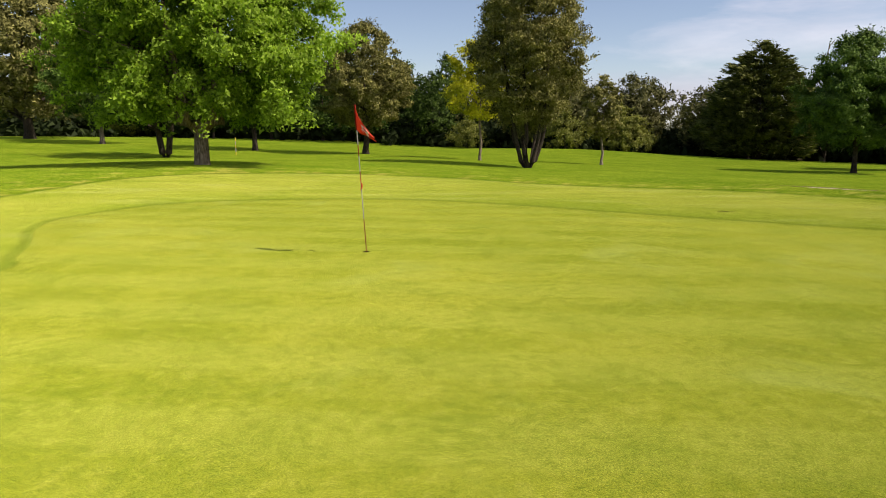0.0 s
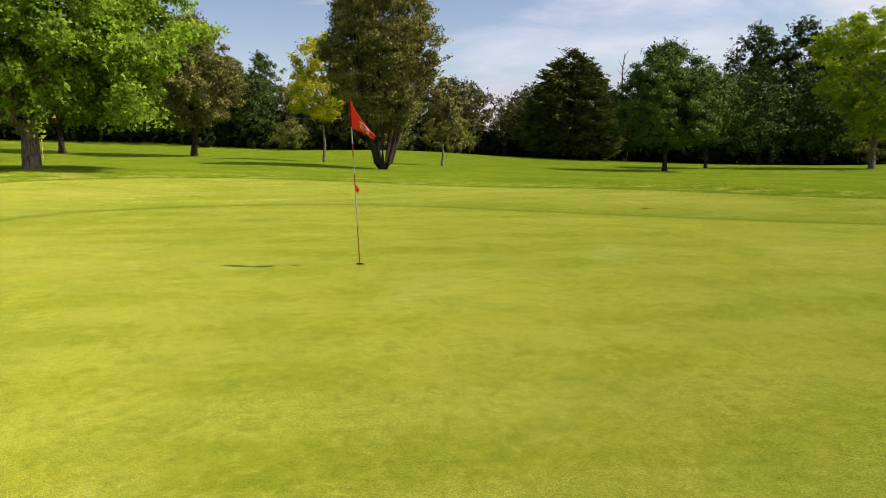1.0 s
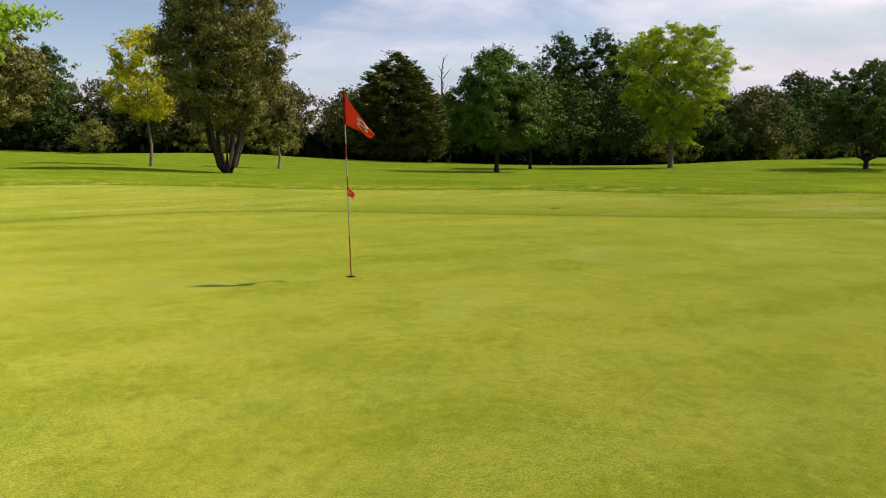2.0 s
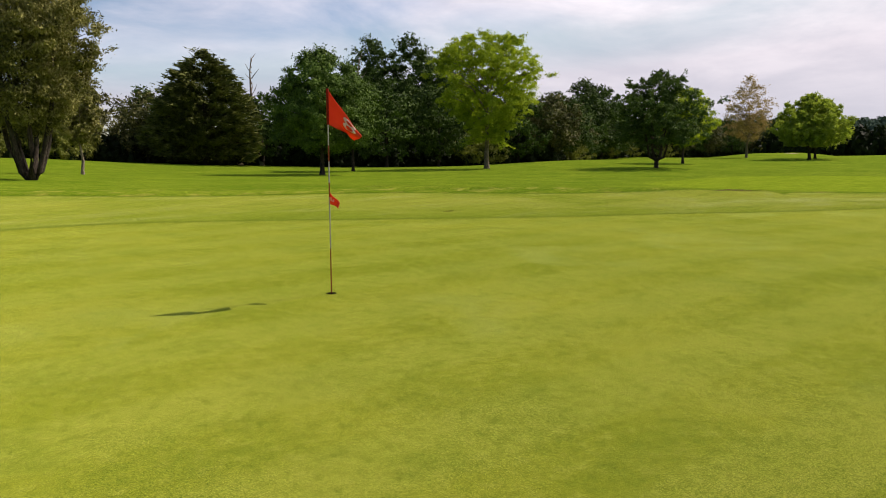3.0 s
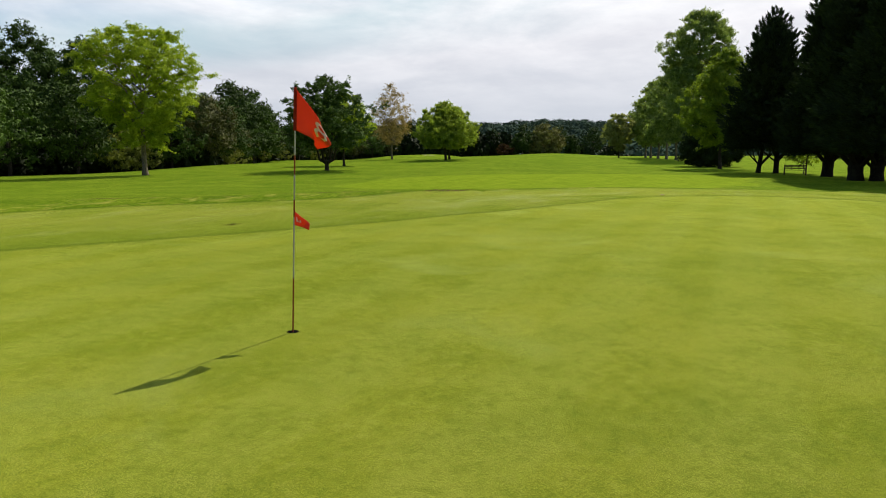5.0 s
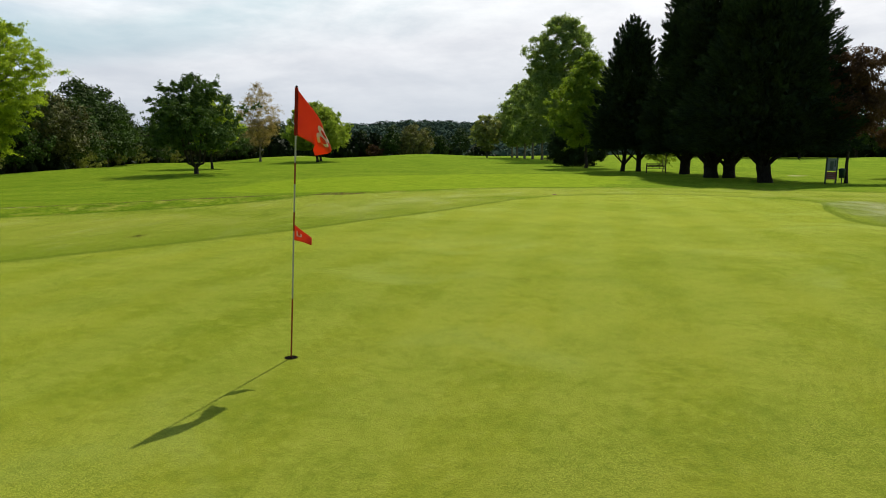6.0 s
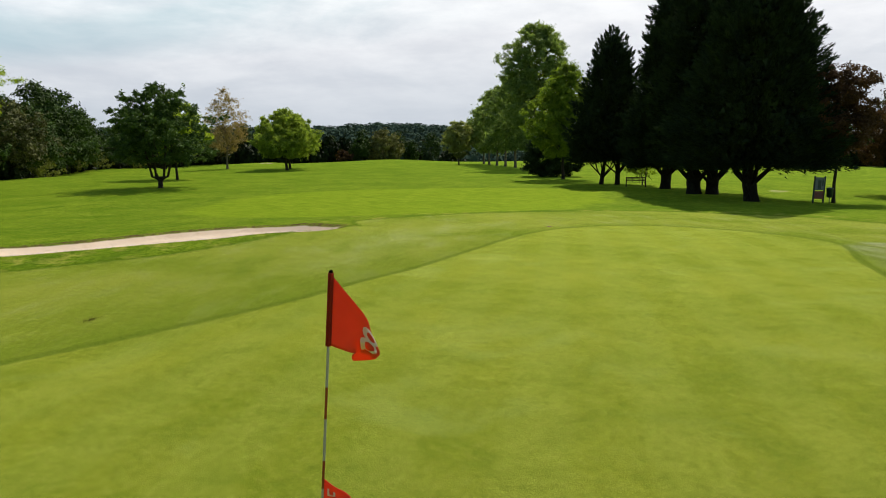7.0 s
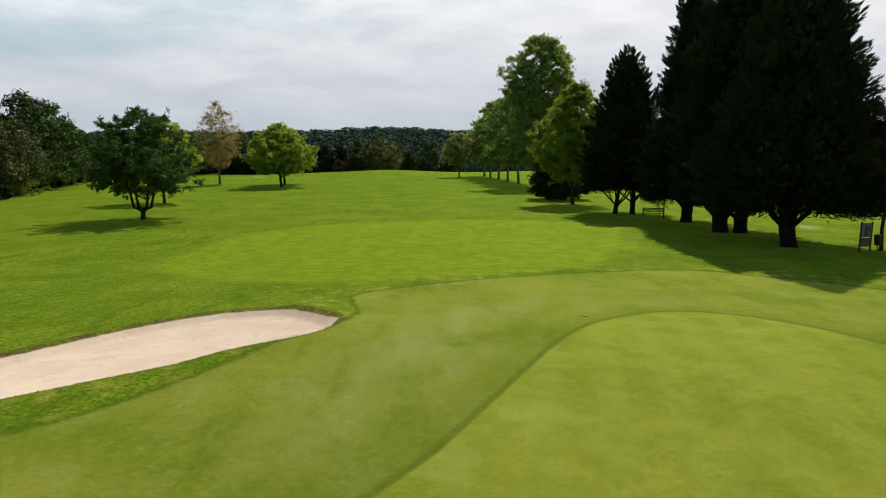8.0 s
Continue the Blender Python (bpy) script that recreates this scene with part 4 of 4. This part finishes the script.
# the kind 4 rows fill the wood's foot with that shade-coloured foliage
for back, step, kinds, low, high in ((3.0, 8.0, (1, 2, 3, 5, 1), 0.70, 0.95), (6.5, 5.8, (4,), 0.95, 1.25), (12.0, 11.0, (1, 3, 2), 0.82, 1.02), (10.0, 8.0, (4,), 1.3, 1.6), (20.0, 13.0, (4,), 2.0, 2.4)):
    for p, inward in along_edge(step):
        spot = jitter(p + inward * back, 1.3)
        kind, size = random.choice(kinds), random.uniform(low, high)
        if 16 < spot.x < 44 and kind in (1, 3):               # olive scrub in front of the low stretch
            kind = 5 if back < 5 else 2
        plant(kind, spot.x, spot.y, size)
# single taller ones that stand out of the wood
for kind, x, y, size in [(0, 92.0, 100.0, 0.98), (0, 104.0, 90.0, 0.93), (0, 108.0, 100.0, 0.9), (1, 150.0, 88.0, 1.36), (3, 136.0, 86.0, 1.1), (1, 156.0, 92.0, 1.43),
                         (2, 33.0, 96.0, 1.0), (3, 66.0, 142.0, 1.1), (0, 9.0, 160.0, 0.8), (2, 24.0, 96.0, 0.95), (1, -48.0, 98.0, 0.9), (3, -56.0, 100.0, 0.9), (4, -47.0, 93.0, 1.2), (4, -54.0, 95.0, 1.2), (4, -1.0, 104.0, 1.1), (4, 5.0, 103.0, 1.1), (1, 2.0, 109.0, 0.8), (1, 148.0, 82.0, 1.25), (3, 140.0, 77.0, 1.15), (0, -50.0, 110.0, 0.9), (0, -34.0, 108.0, 0.85)]:
    plant(kind, x, y, size)
# the belt far to the south-east, beyond the cypresses
for n in range(16):
    plant(random.choice((1, 3, 1)), 190 - 8.5 * n + random.uniform(-2, 2), -48 - 4.2 * n + random.uniform(-3, 3), random.uniform(0.85, 1.1))
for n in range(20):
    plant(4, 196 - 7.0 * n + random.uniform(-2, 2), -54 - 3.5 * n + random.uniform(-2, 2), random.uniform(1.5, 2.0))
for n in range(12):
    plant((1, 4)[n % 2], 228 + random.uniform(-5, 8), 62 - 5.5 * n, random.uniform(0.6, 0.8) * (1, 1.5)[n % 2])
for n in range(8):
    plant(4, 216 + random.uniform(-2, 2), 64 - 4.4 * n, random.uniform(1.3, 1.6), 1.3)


def far_woods():
    """Woods on the far ridge and in the valley: one mass of leaf clumps."""
    rng = np.random.default_rng(7)
    n = 2700
    way = rng.uniform(-0.32, 0.50, n)
    far = 280 + 520 * rng.uniform(0, 1, n) ** 0.8
    x, y = far * np.cos(way), far * np.sin(way)
    wide = rng.uniform(3.5, 7.0, n)
    each = 38
    ball = rng.normal(size=(n * each, 3))
    ball /= np.linalg.norm(ball, axis=1)[:, None]
    ball[:, 2] = np.abs(ball[:, 2])
    w = np.repeat(wide, each)
    spots = np.stack([np.repeat(x, each), np.repeat(y, each), np.repeat(land(x, y), each)], -1) + ball * np.stack([w, w, w * 1.25], -1) + (0, 0, 1.0)
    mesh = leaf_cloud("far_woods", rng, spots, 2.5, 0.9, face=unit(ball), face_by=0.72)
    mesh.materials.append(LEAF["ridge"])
    return tagged(new("far_woods", mesh), "wooded ridge and valley in the distance", "woods", kind="stuff")


far_woods()

# ---- flagstick on the green ----
# the backlit stick's shade is put into both paint tones
PAINT_RED = plain_material("red_paint_shaded", (0.15, 0.016, 0.010), (0.23, 0.028, 0.016), 0.35)
PAINT_WHITE = plain_material("white_paint_shaded", (0.24, 0.235, 0.22), (0.37, 0.36, 0.34), 0.45)
CUP_DARK = plain_material("cup_shade_and_cap", (0.004, 0.004, 0.003), (0.010, 0.009, 0.007), 0.95, spec=0.0)


def cloth_material(name, dark, light):
    k = Tree_nodes(name)
    weave = k.noise(k.place(), 420.0, 2.0)
    fade = k.noise(k.place(), 6.0, 3.0)
    color = k.mix(fade, dark, light)
    cloth = k.surface(color, 0.75, k.bump(weave, 0.15, 0.002), 0.2)
    glow = k.node("ShaderNodeBsdfTranslucent", {0: color}).outputs[0]
    return k.done(k.node("ShaderNodeMixShader", {0: 0.5, 1: cloth, 2: glow}).outputs[0])


CLOTH_RED = cloth_material("red_cloth", (0.62, 0.068, 0.030), (0.74, 0.105, 0.052))
# sleeve cloth: the same red, with backlit shade put into the colour
CLOTH_DARK = cloth_material("red_cloth_backlit", (0.28, 0.022, 0.012), (0.36, 0.035, 0.018))
CLOTH_WHITE = cloth_material("white_cloth", (0.70, 0.68, 0.64), (0.82, 0.80, 0.76))

TIP = Vector((-0.12, -0.15, 2.12)).normalized()          # the stick leans a little


def along(z):
    return TIP * z


def flag_point(u, v, off=0.0):
    """A point of the cloth: u from hoist to fly, v from the top edge down (0 to 1); off: metres in front. The fly half curls away."""
    wide, deep = 0.355, 0.35
    way = lambda a: radians(-62 + (80 - 30 * v) * float(ease(a, 0.28, 0.90)) + 6 * math.sin(4.5 * v) * a)
    x = y = 0.0
    for n in range(16):
        a = way(u * (n + 0.5) / 16)
        x, y = x + wide * u / 16 * math.cos(a), y + wide * u / 16 * math.sin(a)
    a = way(u)
    side = Vector((math.sin(a), -math.cos(a), 0))
    sag = u**0.95 * (0.45 * (1 - v) + 0.17 * v)
    tuck = 0.15 * float(ease(v, 0.62, 1.0) * ease(u, 0.25, 0.75))       # the lower hem folds under, away from the wind
    ripple = 0.020 * u * math.sin(7.0 * u + 3.0 * v) + 0.025 * u * u * math.sin(6.0 * v)
    return along(2.15 - deep * v) + Vector((x, y, -sag)) + side * (ripple + off - tuck)


def flagstick():
    thing = new("flagstick")
    thing.matrix_world = pose(0, 0, ground_z(0, 0) - 0.022)
    bands = [(-0.10, 0.50, PAINT_RED), (0.50, 1.05, PAINT_WHITE), (1.05, 1.20, PAINT_RED), (1.20, 1.42, PAINT_WHITE), (1.42, 1.585, PAINT_RED), (1.585, 1.79, PAINT_WHITE), (1.79, 2.155, PAINT_RED)]
    for low, high, paint in bands:
        runs = [([along(low), along(high)], [0.0068, 0.0068])]
        part("pole_section", tube_mesh("pole_section", runs, 12), paint, thing, "red painted section" if paint is PAINT_RED else "white painted section")
    part("pole_cap", tube_mesh("pole_cap", [([along(2.153), along(2.161), along(2.167)], [0.010, 0.009, 0.001])], 12), CUP_DARK, thing, "dark round end cap")
    # flag cloth with a sewn sleeve
    nu, nv = 30, 18
    verts = [tuple(flag_point(i / nu, j / nv)) for j in range(nv + 1) for i in range(nu + 1)]
    quads = [(j * (nu + 1) + i, j * (nu + 1) + i + 1, (j + 1) * (nu + 1) + i + 1, (j + 1) * (nu + 1) + i) for j in range(nv) for i in range(nu)]
    mesh = quad_sheet("flag", verts, quads)
    mesh.polygons.foreach_set("use_smooth", np.ones(len(quads), bool))
    flag = part("flag", mesh, CLOTH_RED, thing, "red cloth flag, drooping in a light wind")
    flag.modifiers.new("thick", "SOLIDIFY").thickness = 0.003
    flag.modifiers["thick"].offset = 0
    part("sleeve", tube_mesh("sleeve", [([along(1.795), along(1.97), along(2.151)], [0.014, 0.0135, 0.014])], 12), CLOTH_DARK, flag, "sewn sleeve, darker red for its backlit shade")
    # the number, on both faces
    text = bpy.data.curves.new("number", "FONT")
    text.body, text.size, text.resolution_u = "8", 1.0, 8
    shape = new("number", text)
    flat = bpy.data.meshes.new_from_object(shape)
    scene.collection.objects.unlink(shape)
    bpy.data.objects.remove(shape)
    fine = bmesh.new()
    fine.from_mesh(flat)
    bmesh.ops.triangulate(fine, faces=fine.faces[:])
    for n in range(3):
        bmesh.ops.subdivide_edges(fine, edges=[e for e in fine.edges if e.calc_length() > 0.06], cuts=1)
        bmesh.ops.triangulate(fine, faces=fine.faces[:])
    fine.to_mesh(flat)
    fine.free()
    co = np.array([v.co for v in flat.vertices])
    low, high = co.min(0), co.max(0)
    for off in (0.004, -0.004):
        digit = flat.copy()
        for v in digit.vertices:
            u = 0.45 + 0.36 * (v.co.x - low[0]) / (high[0] - low[0])
            w = 0.80 - 0.62 * (v.co.y - low[1]) / (high[1] - low[1])
            v.co = flag_point(u, w, off)
        part("numeral", digit, CLOTH_WHITE, flag, "white numeral 8")
    # small flag half way up
    def small(u, v, off=0.0):
        turn = radians(-80)
        way, side = Vector((math.cos(turn), math.sin(turn), 0)), Vector((math.sin(turn), -math.cos(turn), 0))
        return along(1.105 - 0.125 * v * (1 - 0.58 * u)) + way * (0.135 * u) + side * (0.022 * math.sin(6 * u + 2 * v) * u + off) - Vector((0, 0, 1)) * 0.115 * u
    nu, nv = 12, 8
    verts = [tuple(small(i / nu, j / nv)) for j in range(nv + 1) for i in range(nu + 1)]
    quads = [(j * (nu + 1) + i, j * (nu + 1) + i + 1, (j + 1) * (nu + 1) + i + 1, (j + 1) * (nu + 1) + i) for j in range(nv) for i in range(nu)]
    pennant = part("pennant", quad_sheet("pennant", verts, quads), CLOTH_RED, thing, "small red position flag")
    pennant.modifiers.new("thick", "SOLIDIFY").thickness = 0.003
    pennant.modifiers["thick"].offset = 0
    for off in (0.004, -0.004):
        for low, high in ((0.34, 0.62),):
            corners = [(0.16, low - 0.04), (0.44, low + 0.02), (0.44, high - 0.02), (0.16, high + 0.04)]
            part("mark", quad_sheet("mark", [tuple(small(u, v, off)) for u, v in corners], [(0, 1, 2, 3)]), CLOTH_WHITE, pennant, "white mark")
    return tagged(thing, "leaning red and white golf flagstick with red flag", "flagstick")


flagstick()


def golf_cup():
    """The hole: a dark ring liner with its rim a little under the turf, closed by a near-black disc for the shade
    inside.
    """
    bm = bmesh.new()
    rings = []
    for r, z in ((0.058, -0.012), (0.054, 0.002), (0.050, 0.001), (0.050, -0.012)):
        rings.append([bm.verts.new((r * math.cos(t), r * math.sin(t), z)) for t in np.linspace(0, 2 * np.pi, 24, endpoint=False)])
    for a, b in zip(rings, rings[1:]):
        for i in range(24):
            bm.faces.new((a[i], a[(i + 1) % 24], b[(i + 1) % 24], b[i]))
    # flat disc across the hole, its colour standing in for the shade inside
    bm.faces.new([bm.verts.new((0.050 * math.cos(t), 0.050 * math.sin(t), 0.0025)) for t in np.linspace(0, 2 * np.pi, 24, endpoint=False)])
    thing = part("golf_hole", bm, CUP_DARK)
    thing.matrix_world = pose(0, 0, ground_z(0, 0) - 0.021)
    return tagged(thing, "round golf hole with a dark liner and a near-black disc as its shaded inside", "golf hole")


golf_cup()


def marker_disc():
    """A small red distance disc set in the turf."""
    bm = bmesh.new()
    rings = [[bm.verts.new((r * math.cos(t), r * math.sin(t), z)) for t in np.linspace(0, 2 * np.pi, 20, endpoint=False)] for r, z in ((0.085, -0.02), (0.085, 0.012), (0.075, 0.022), (0.03, 0.028))]
    for a, b in zip(rings, rings[1:]):
        for i in range(20):
            bm.faces.new((a[i], a[(i + 1) % 20], b[(i + 1) % 20], b[i]))
    bm.faces.new(rings[-1])
    thing = part("marker_disc", bm, PAINT_RED)
    thing.matrix_world = pose(24.16, -4.32, ground_z(24.16, -4.32) + 0.005)
    return tagged(thing, "small red marker disc lying in the collar grass", "golf marker")


marker_disc()


# ---- small things beyond the green ----
WOOD = plain_material("weathered_wood", (0.045, 0.032, 0.022), (0.11, 0.08, 0.055), 0.8, 6.0, 0.2, bump=0.4)
BOARD_PALE = plain_material("pale_board", (0.08, 0.115, 0.105), (0.16, 0.20, 0.185), 0.5)
BOARD_RED = plain_material("red_board", (0.22, 0.040, 0.030), (0.30, 0.065, 0.045), 0.55)
BOARD_GREEN = plain_material("green_metal", (0.012, 0.035, 0.020), (0.025, 0.060, 0.035), 0.45)
YELLOW = plain_material("yellow_paint", (0.60, 0.45, 0.03), (0.72, 0.55, 0.06), 0.45)


def box(bm, x0, y0, z0, x1, y1, z1, bevel=0.008):
    made = bmesh.ops.create_cube(bm, size=1.0, matrix=Matrix.Translation(((x0 + x1) / 2, (y0 + y1) / 2, (z0 + z1) / 2)) @ Matrix.Diagonal((x1 - x0, y1 - y0, z1 - z0, 1)))
    edges = list({e for v in made["verts"] for e in v.link_edges})
    bmesh.ops.bevel(bm, geom=edges, offset=bevel, segments=1, affect="EDGES")
    return bm


def block(name, parent, mat, *size, label="", bevel=0.008):
    return part(name, box(bmesh.new(), *size, bevel=bevel), mat, parent, label)


def bench():
    thing = new("park_bench")
    for x in (-0.86, 0.86):
        block("leg", thing, WOOD, x - 0.04, -0.24, -0.05, x + 0.04, -0.16, 0.62)
        block("leg", thing, WOOD, x - 0.04, 0.20, -0.05, x + 0.04, 0.28, 0.92)
        block("armrest", thing, WOOD, x - 0.05, -0.27, 0.62, x + 0.05, 0.22, 0.66)
    for n in range(4):
        block("seat_slat", thing, WOOD, -0.92, -0.22 + 0.11 * n, 0.42, 0.92, -0.13 + 0.11 * n, 0.455)
    for n in range(3):
        block("back_slat", thing, WOOD, -0.92, 0.17, 0.55 + 0.13 * n, 0.92, 0.198, 0.64 + 0.13 * n)
    for x in (-0.30, 0.30):
        block("back_upright", thing, WOOD, x - 0.03, 0.20, 0.44, x + 0.03, 0.24, 0.90)
    return tagged(thing, "dark weathered wooden bench under the cypresses", "bench")


b = bench()
b.matrix_world = pose(64.7, -17.6, ground_z(64.7, -17.6), 0, 0, 74 + 180)


def lone_post(x, y, tall):
    thing = part("wooden_post", tube_mesh("wooden_post", [([(0, 0, -0.1), (0, 0, tall), (0, 0, tall + 0.05)], [0.05, 0.045, 0.012])], 10), WOOD)
    thing.matrix_world = pose(x, y, ground_z(x, y))
    return tagged(thing, "thin wooden post beside the bench", "post")


lone_post(64.4, -18.45, 1.9)


def sign_board():
    thing = new("sign_board")
    for x in (-0.50, 0.50):
        part("post", tube_mesh("post", [([(x, 0, -0.1), (x, 0, 1.78), (x, 0, 1.83)], [0.055, 0.055, 0.015])], 10), BOARD_GREEN, thing, "dark green post")
    panel = block("upper_panel", thing, BOARD_PALE, -0.44, -0.03, 0.92, 0.44, 0.03, 1.74, label="pale map panel")
    block("picture", panel, BOARD_GREEN, -0.20, -0.045, 1.00, 0.12, -0.031, 1.55, label="dark green shape", bevel=0.003)
    block("picture", panel, BOARD_GREEN, 0.20, -0.045, 1.20, 0.34, -0.031, 1.62, label="dark green shape", bevel=0.003)
    low = block("lower_panel", thing, BOARD_RED, -0.44, -0.03, 0.36, 0.44, 0.03, 0.86, label="dark red panel")
    for n in range(3):
        block("text_bar", low, BOARD_PALE, -0.34, -0.042, 0.46 + 0.13 * n, 0.30 - 0.1 * (n % 2), -0.031, 0.50 + 0.13 * n, label="pale bar", bevel=0.002)
    return tagged(thing, "dark green sign with pale and red panels", "sign")


b = sign_board()
b.matrix_world = pose(43.5, -24.1, ground_z(43.5, -24.1) - 0.03, 0, 2.5, -62)


def litter_bin():
    thing = new("litter_bin")
    part("body", tube_mesh("body", [([(0, 0, 0.42), (0, 0, 0.43), (0, 0, 0.95), (0, 0, 0.97)], [0.02, 0.17, 0.20, 0.21])], 16), BOARD_GREEN, thing)
    part("lid", tube_mesh("lid", [([(0, 0, 0.97), (0, 0, 1.0), (0, 0, 1.06), (0, 0, 1.07)], [0.215, 0.22, 0.12, 0.01])], 16), BOARD_GREEN, thing, "domed lid")
    part("stand", tube_mesh("stand", [([(0, 0, -0.1), (0, 0, 0.44)], [0.03, 0.03])], 8), BOARD_GREEN, thing)
    return tagged(thing, "dark green litter bin on a short stand", "litter bin")


b = litter_bin()
b.matrix_world = pose(43.3, -24.72, ground_z(43.3, -24.72))


def striped_stake(x, y):
    thing = new("striped_stake")
    for n in range(5):
        part("band", tube_mesh("band", [([(0, 0, -0.05 + 0.27 * n), (0, 0, 0.22 + 0.27 * n)], [0.032, 0.032])], 10), PAINT_WHITE if n % 2 else YELLOW, thing)
    thing.matrix_world = pose(x, y, ground_z(x, y))
    return tagged(thing, "yellow and white striped stake in the rough", "golf stake")


striped_stake(-13.0, 46.5)


# ---- loose grass ----
def grass_blade_material(name, dark, light):
    k = Tree_nodes(name)
    island = k.node("ShaderNodeNewGeometry").outputs["Random Per Island"]
    color = k.mix(k.math("ADD", k.math("MULTIPLY", island, 0.7), k.math("MULTIPLY", k.noise(k.place(), 1.3, 3.0), 0.3)), dark, light)
    blade = k.surface(color, 0.8, spec=0.05)
    glow = k.node("ShaderNodeBsdfTranslucent", {0: color}).outputs[0]
    return k.done(k.node("ShaderNodeMixShader", {0: 0.35, 1: blade, 2: glow}).outputs[0])


def blades(name, spots, tall, wide, mat, rng):
    """One small leaning triangle for each blade of grass."""
    n = len(spots)
    t = rng.uniform(0, 2 * np.pi, n)
    h = tall * rng.uniform(0.5, 1.2, n)
    side = np.stack([np.cos(t), np.sin(t), 0 * t], -1) * (wide * rng.uniform(0.6, 1.3, n))[:, None]
    lean = np.stack([rng.normal(0, 0.35, n) * h, rng.normal(0, 0.35, n) * h, h], -1)
    verts = np.stack([spots - side, spots + side, spots + lean], 1).reshape(-1, 3)
    mesh = quad_sheet(name, verts, np.arange(3 * n).reshape(n, 3))
    mesh.materials.append(mat)
    return new(name, mesh)


GRASS_ROUGH = grass_blade_material("rough_blades", (0.060, 0.125, 0.003), (0.24, 0.32, 0.012))
GRASS_DRY = grass_blade_material("dry_blades", (0.08, 0.085, 0.015), (0.22, 0.21, 0.04))


def surface_z(x, y, sand):
    return land(x, y) + bunker_z(x, y, sand)


def rough_grass():
    rng = np.random.default_rng(31)
    n = 260000
    x, y = rng.uniform(-13, 38, n), rng.uniform(2, 24, n)
    out = -inside_by(COLLAR_LOOP, x, y)
    sand = inside_by(BUNKER_LOOP, x, y)
    want = np.where((out > 0.05) & (sand < -0.02), 0.35 * np.exp(-out / 0.35) + (0.9 - 0.88 * ease(0.516 * (x - 15.5) + 0.857 * (y - 11.8), -0.4, 0.7)) * np.exp(sand / 0.45), 0)
    keep = rng.uniform(0, 1, n) < want
    x, y, sand = x[keep], y[keep], sand[keep]
    spots = np.stack([x, y, surface_z(x, y, sand) + 0.035], -1)
    ob = blades("rough_grass", spots, 0.045, 0.009, GRASS_ROUGH, rng)
    return tagged(ob, "fresh green rough grass round the bunker", "grass", kind="stuff")


rough_grass()


def tuft():
    rng = np.random.default_rng(32)
    n = 90
    a, r = rng.uniform(0, 2 * np.pi, n), np.abs(rng.normal(0, 0.11, n))
    x, y = 7.62 + r * np.cos(a) * 1.4, 5.05 + r * np.sin(a) * 0.7
    ob = blades("grass_tuft", np.stack([x, y, land(x, y) - 0.005], -1), 0.03, 0.012, GRASS_DRY, rng)
    return tagged(ob, "dark ragged grass tuft in the collar", "grass tuft", kind="stuff")


tuft()
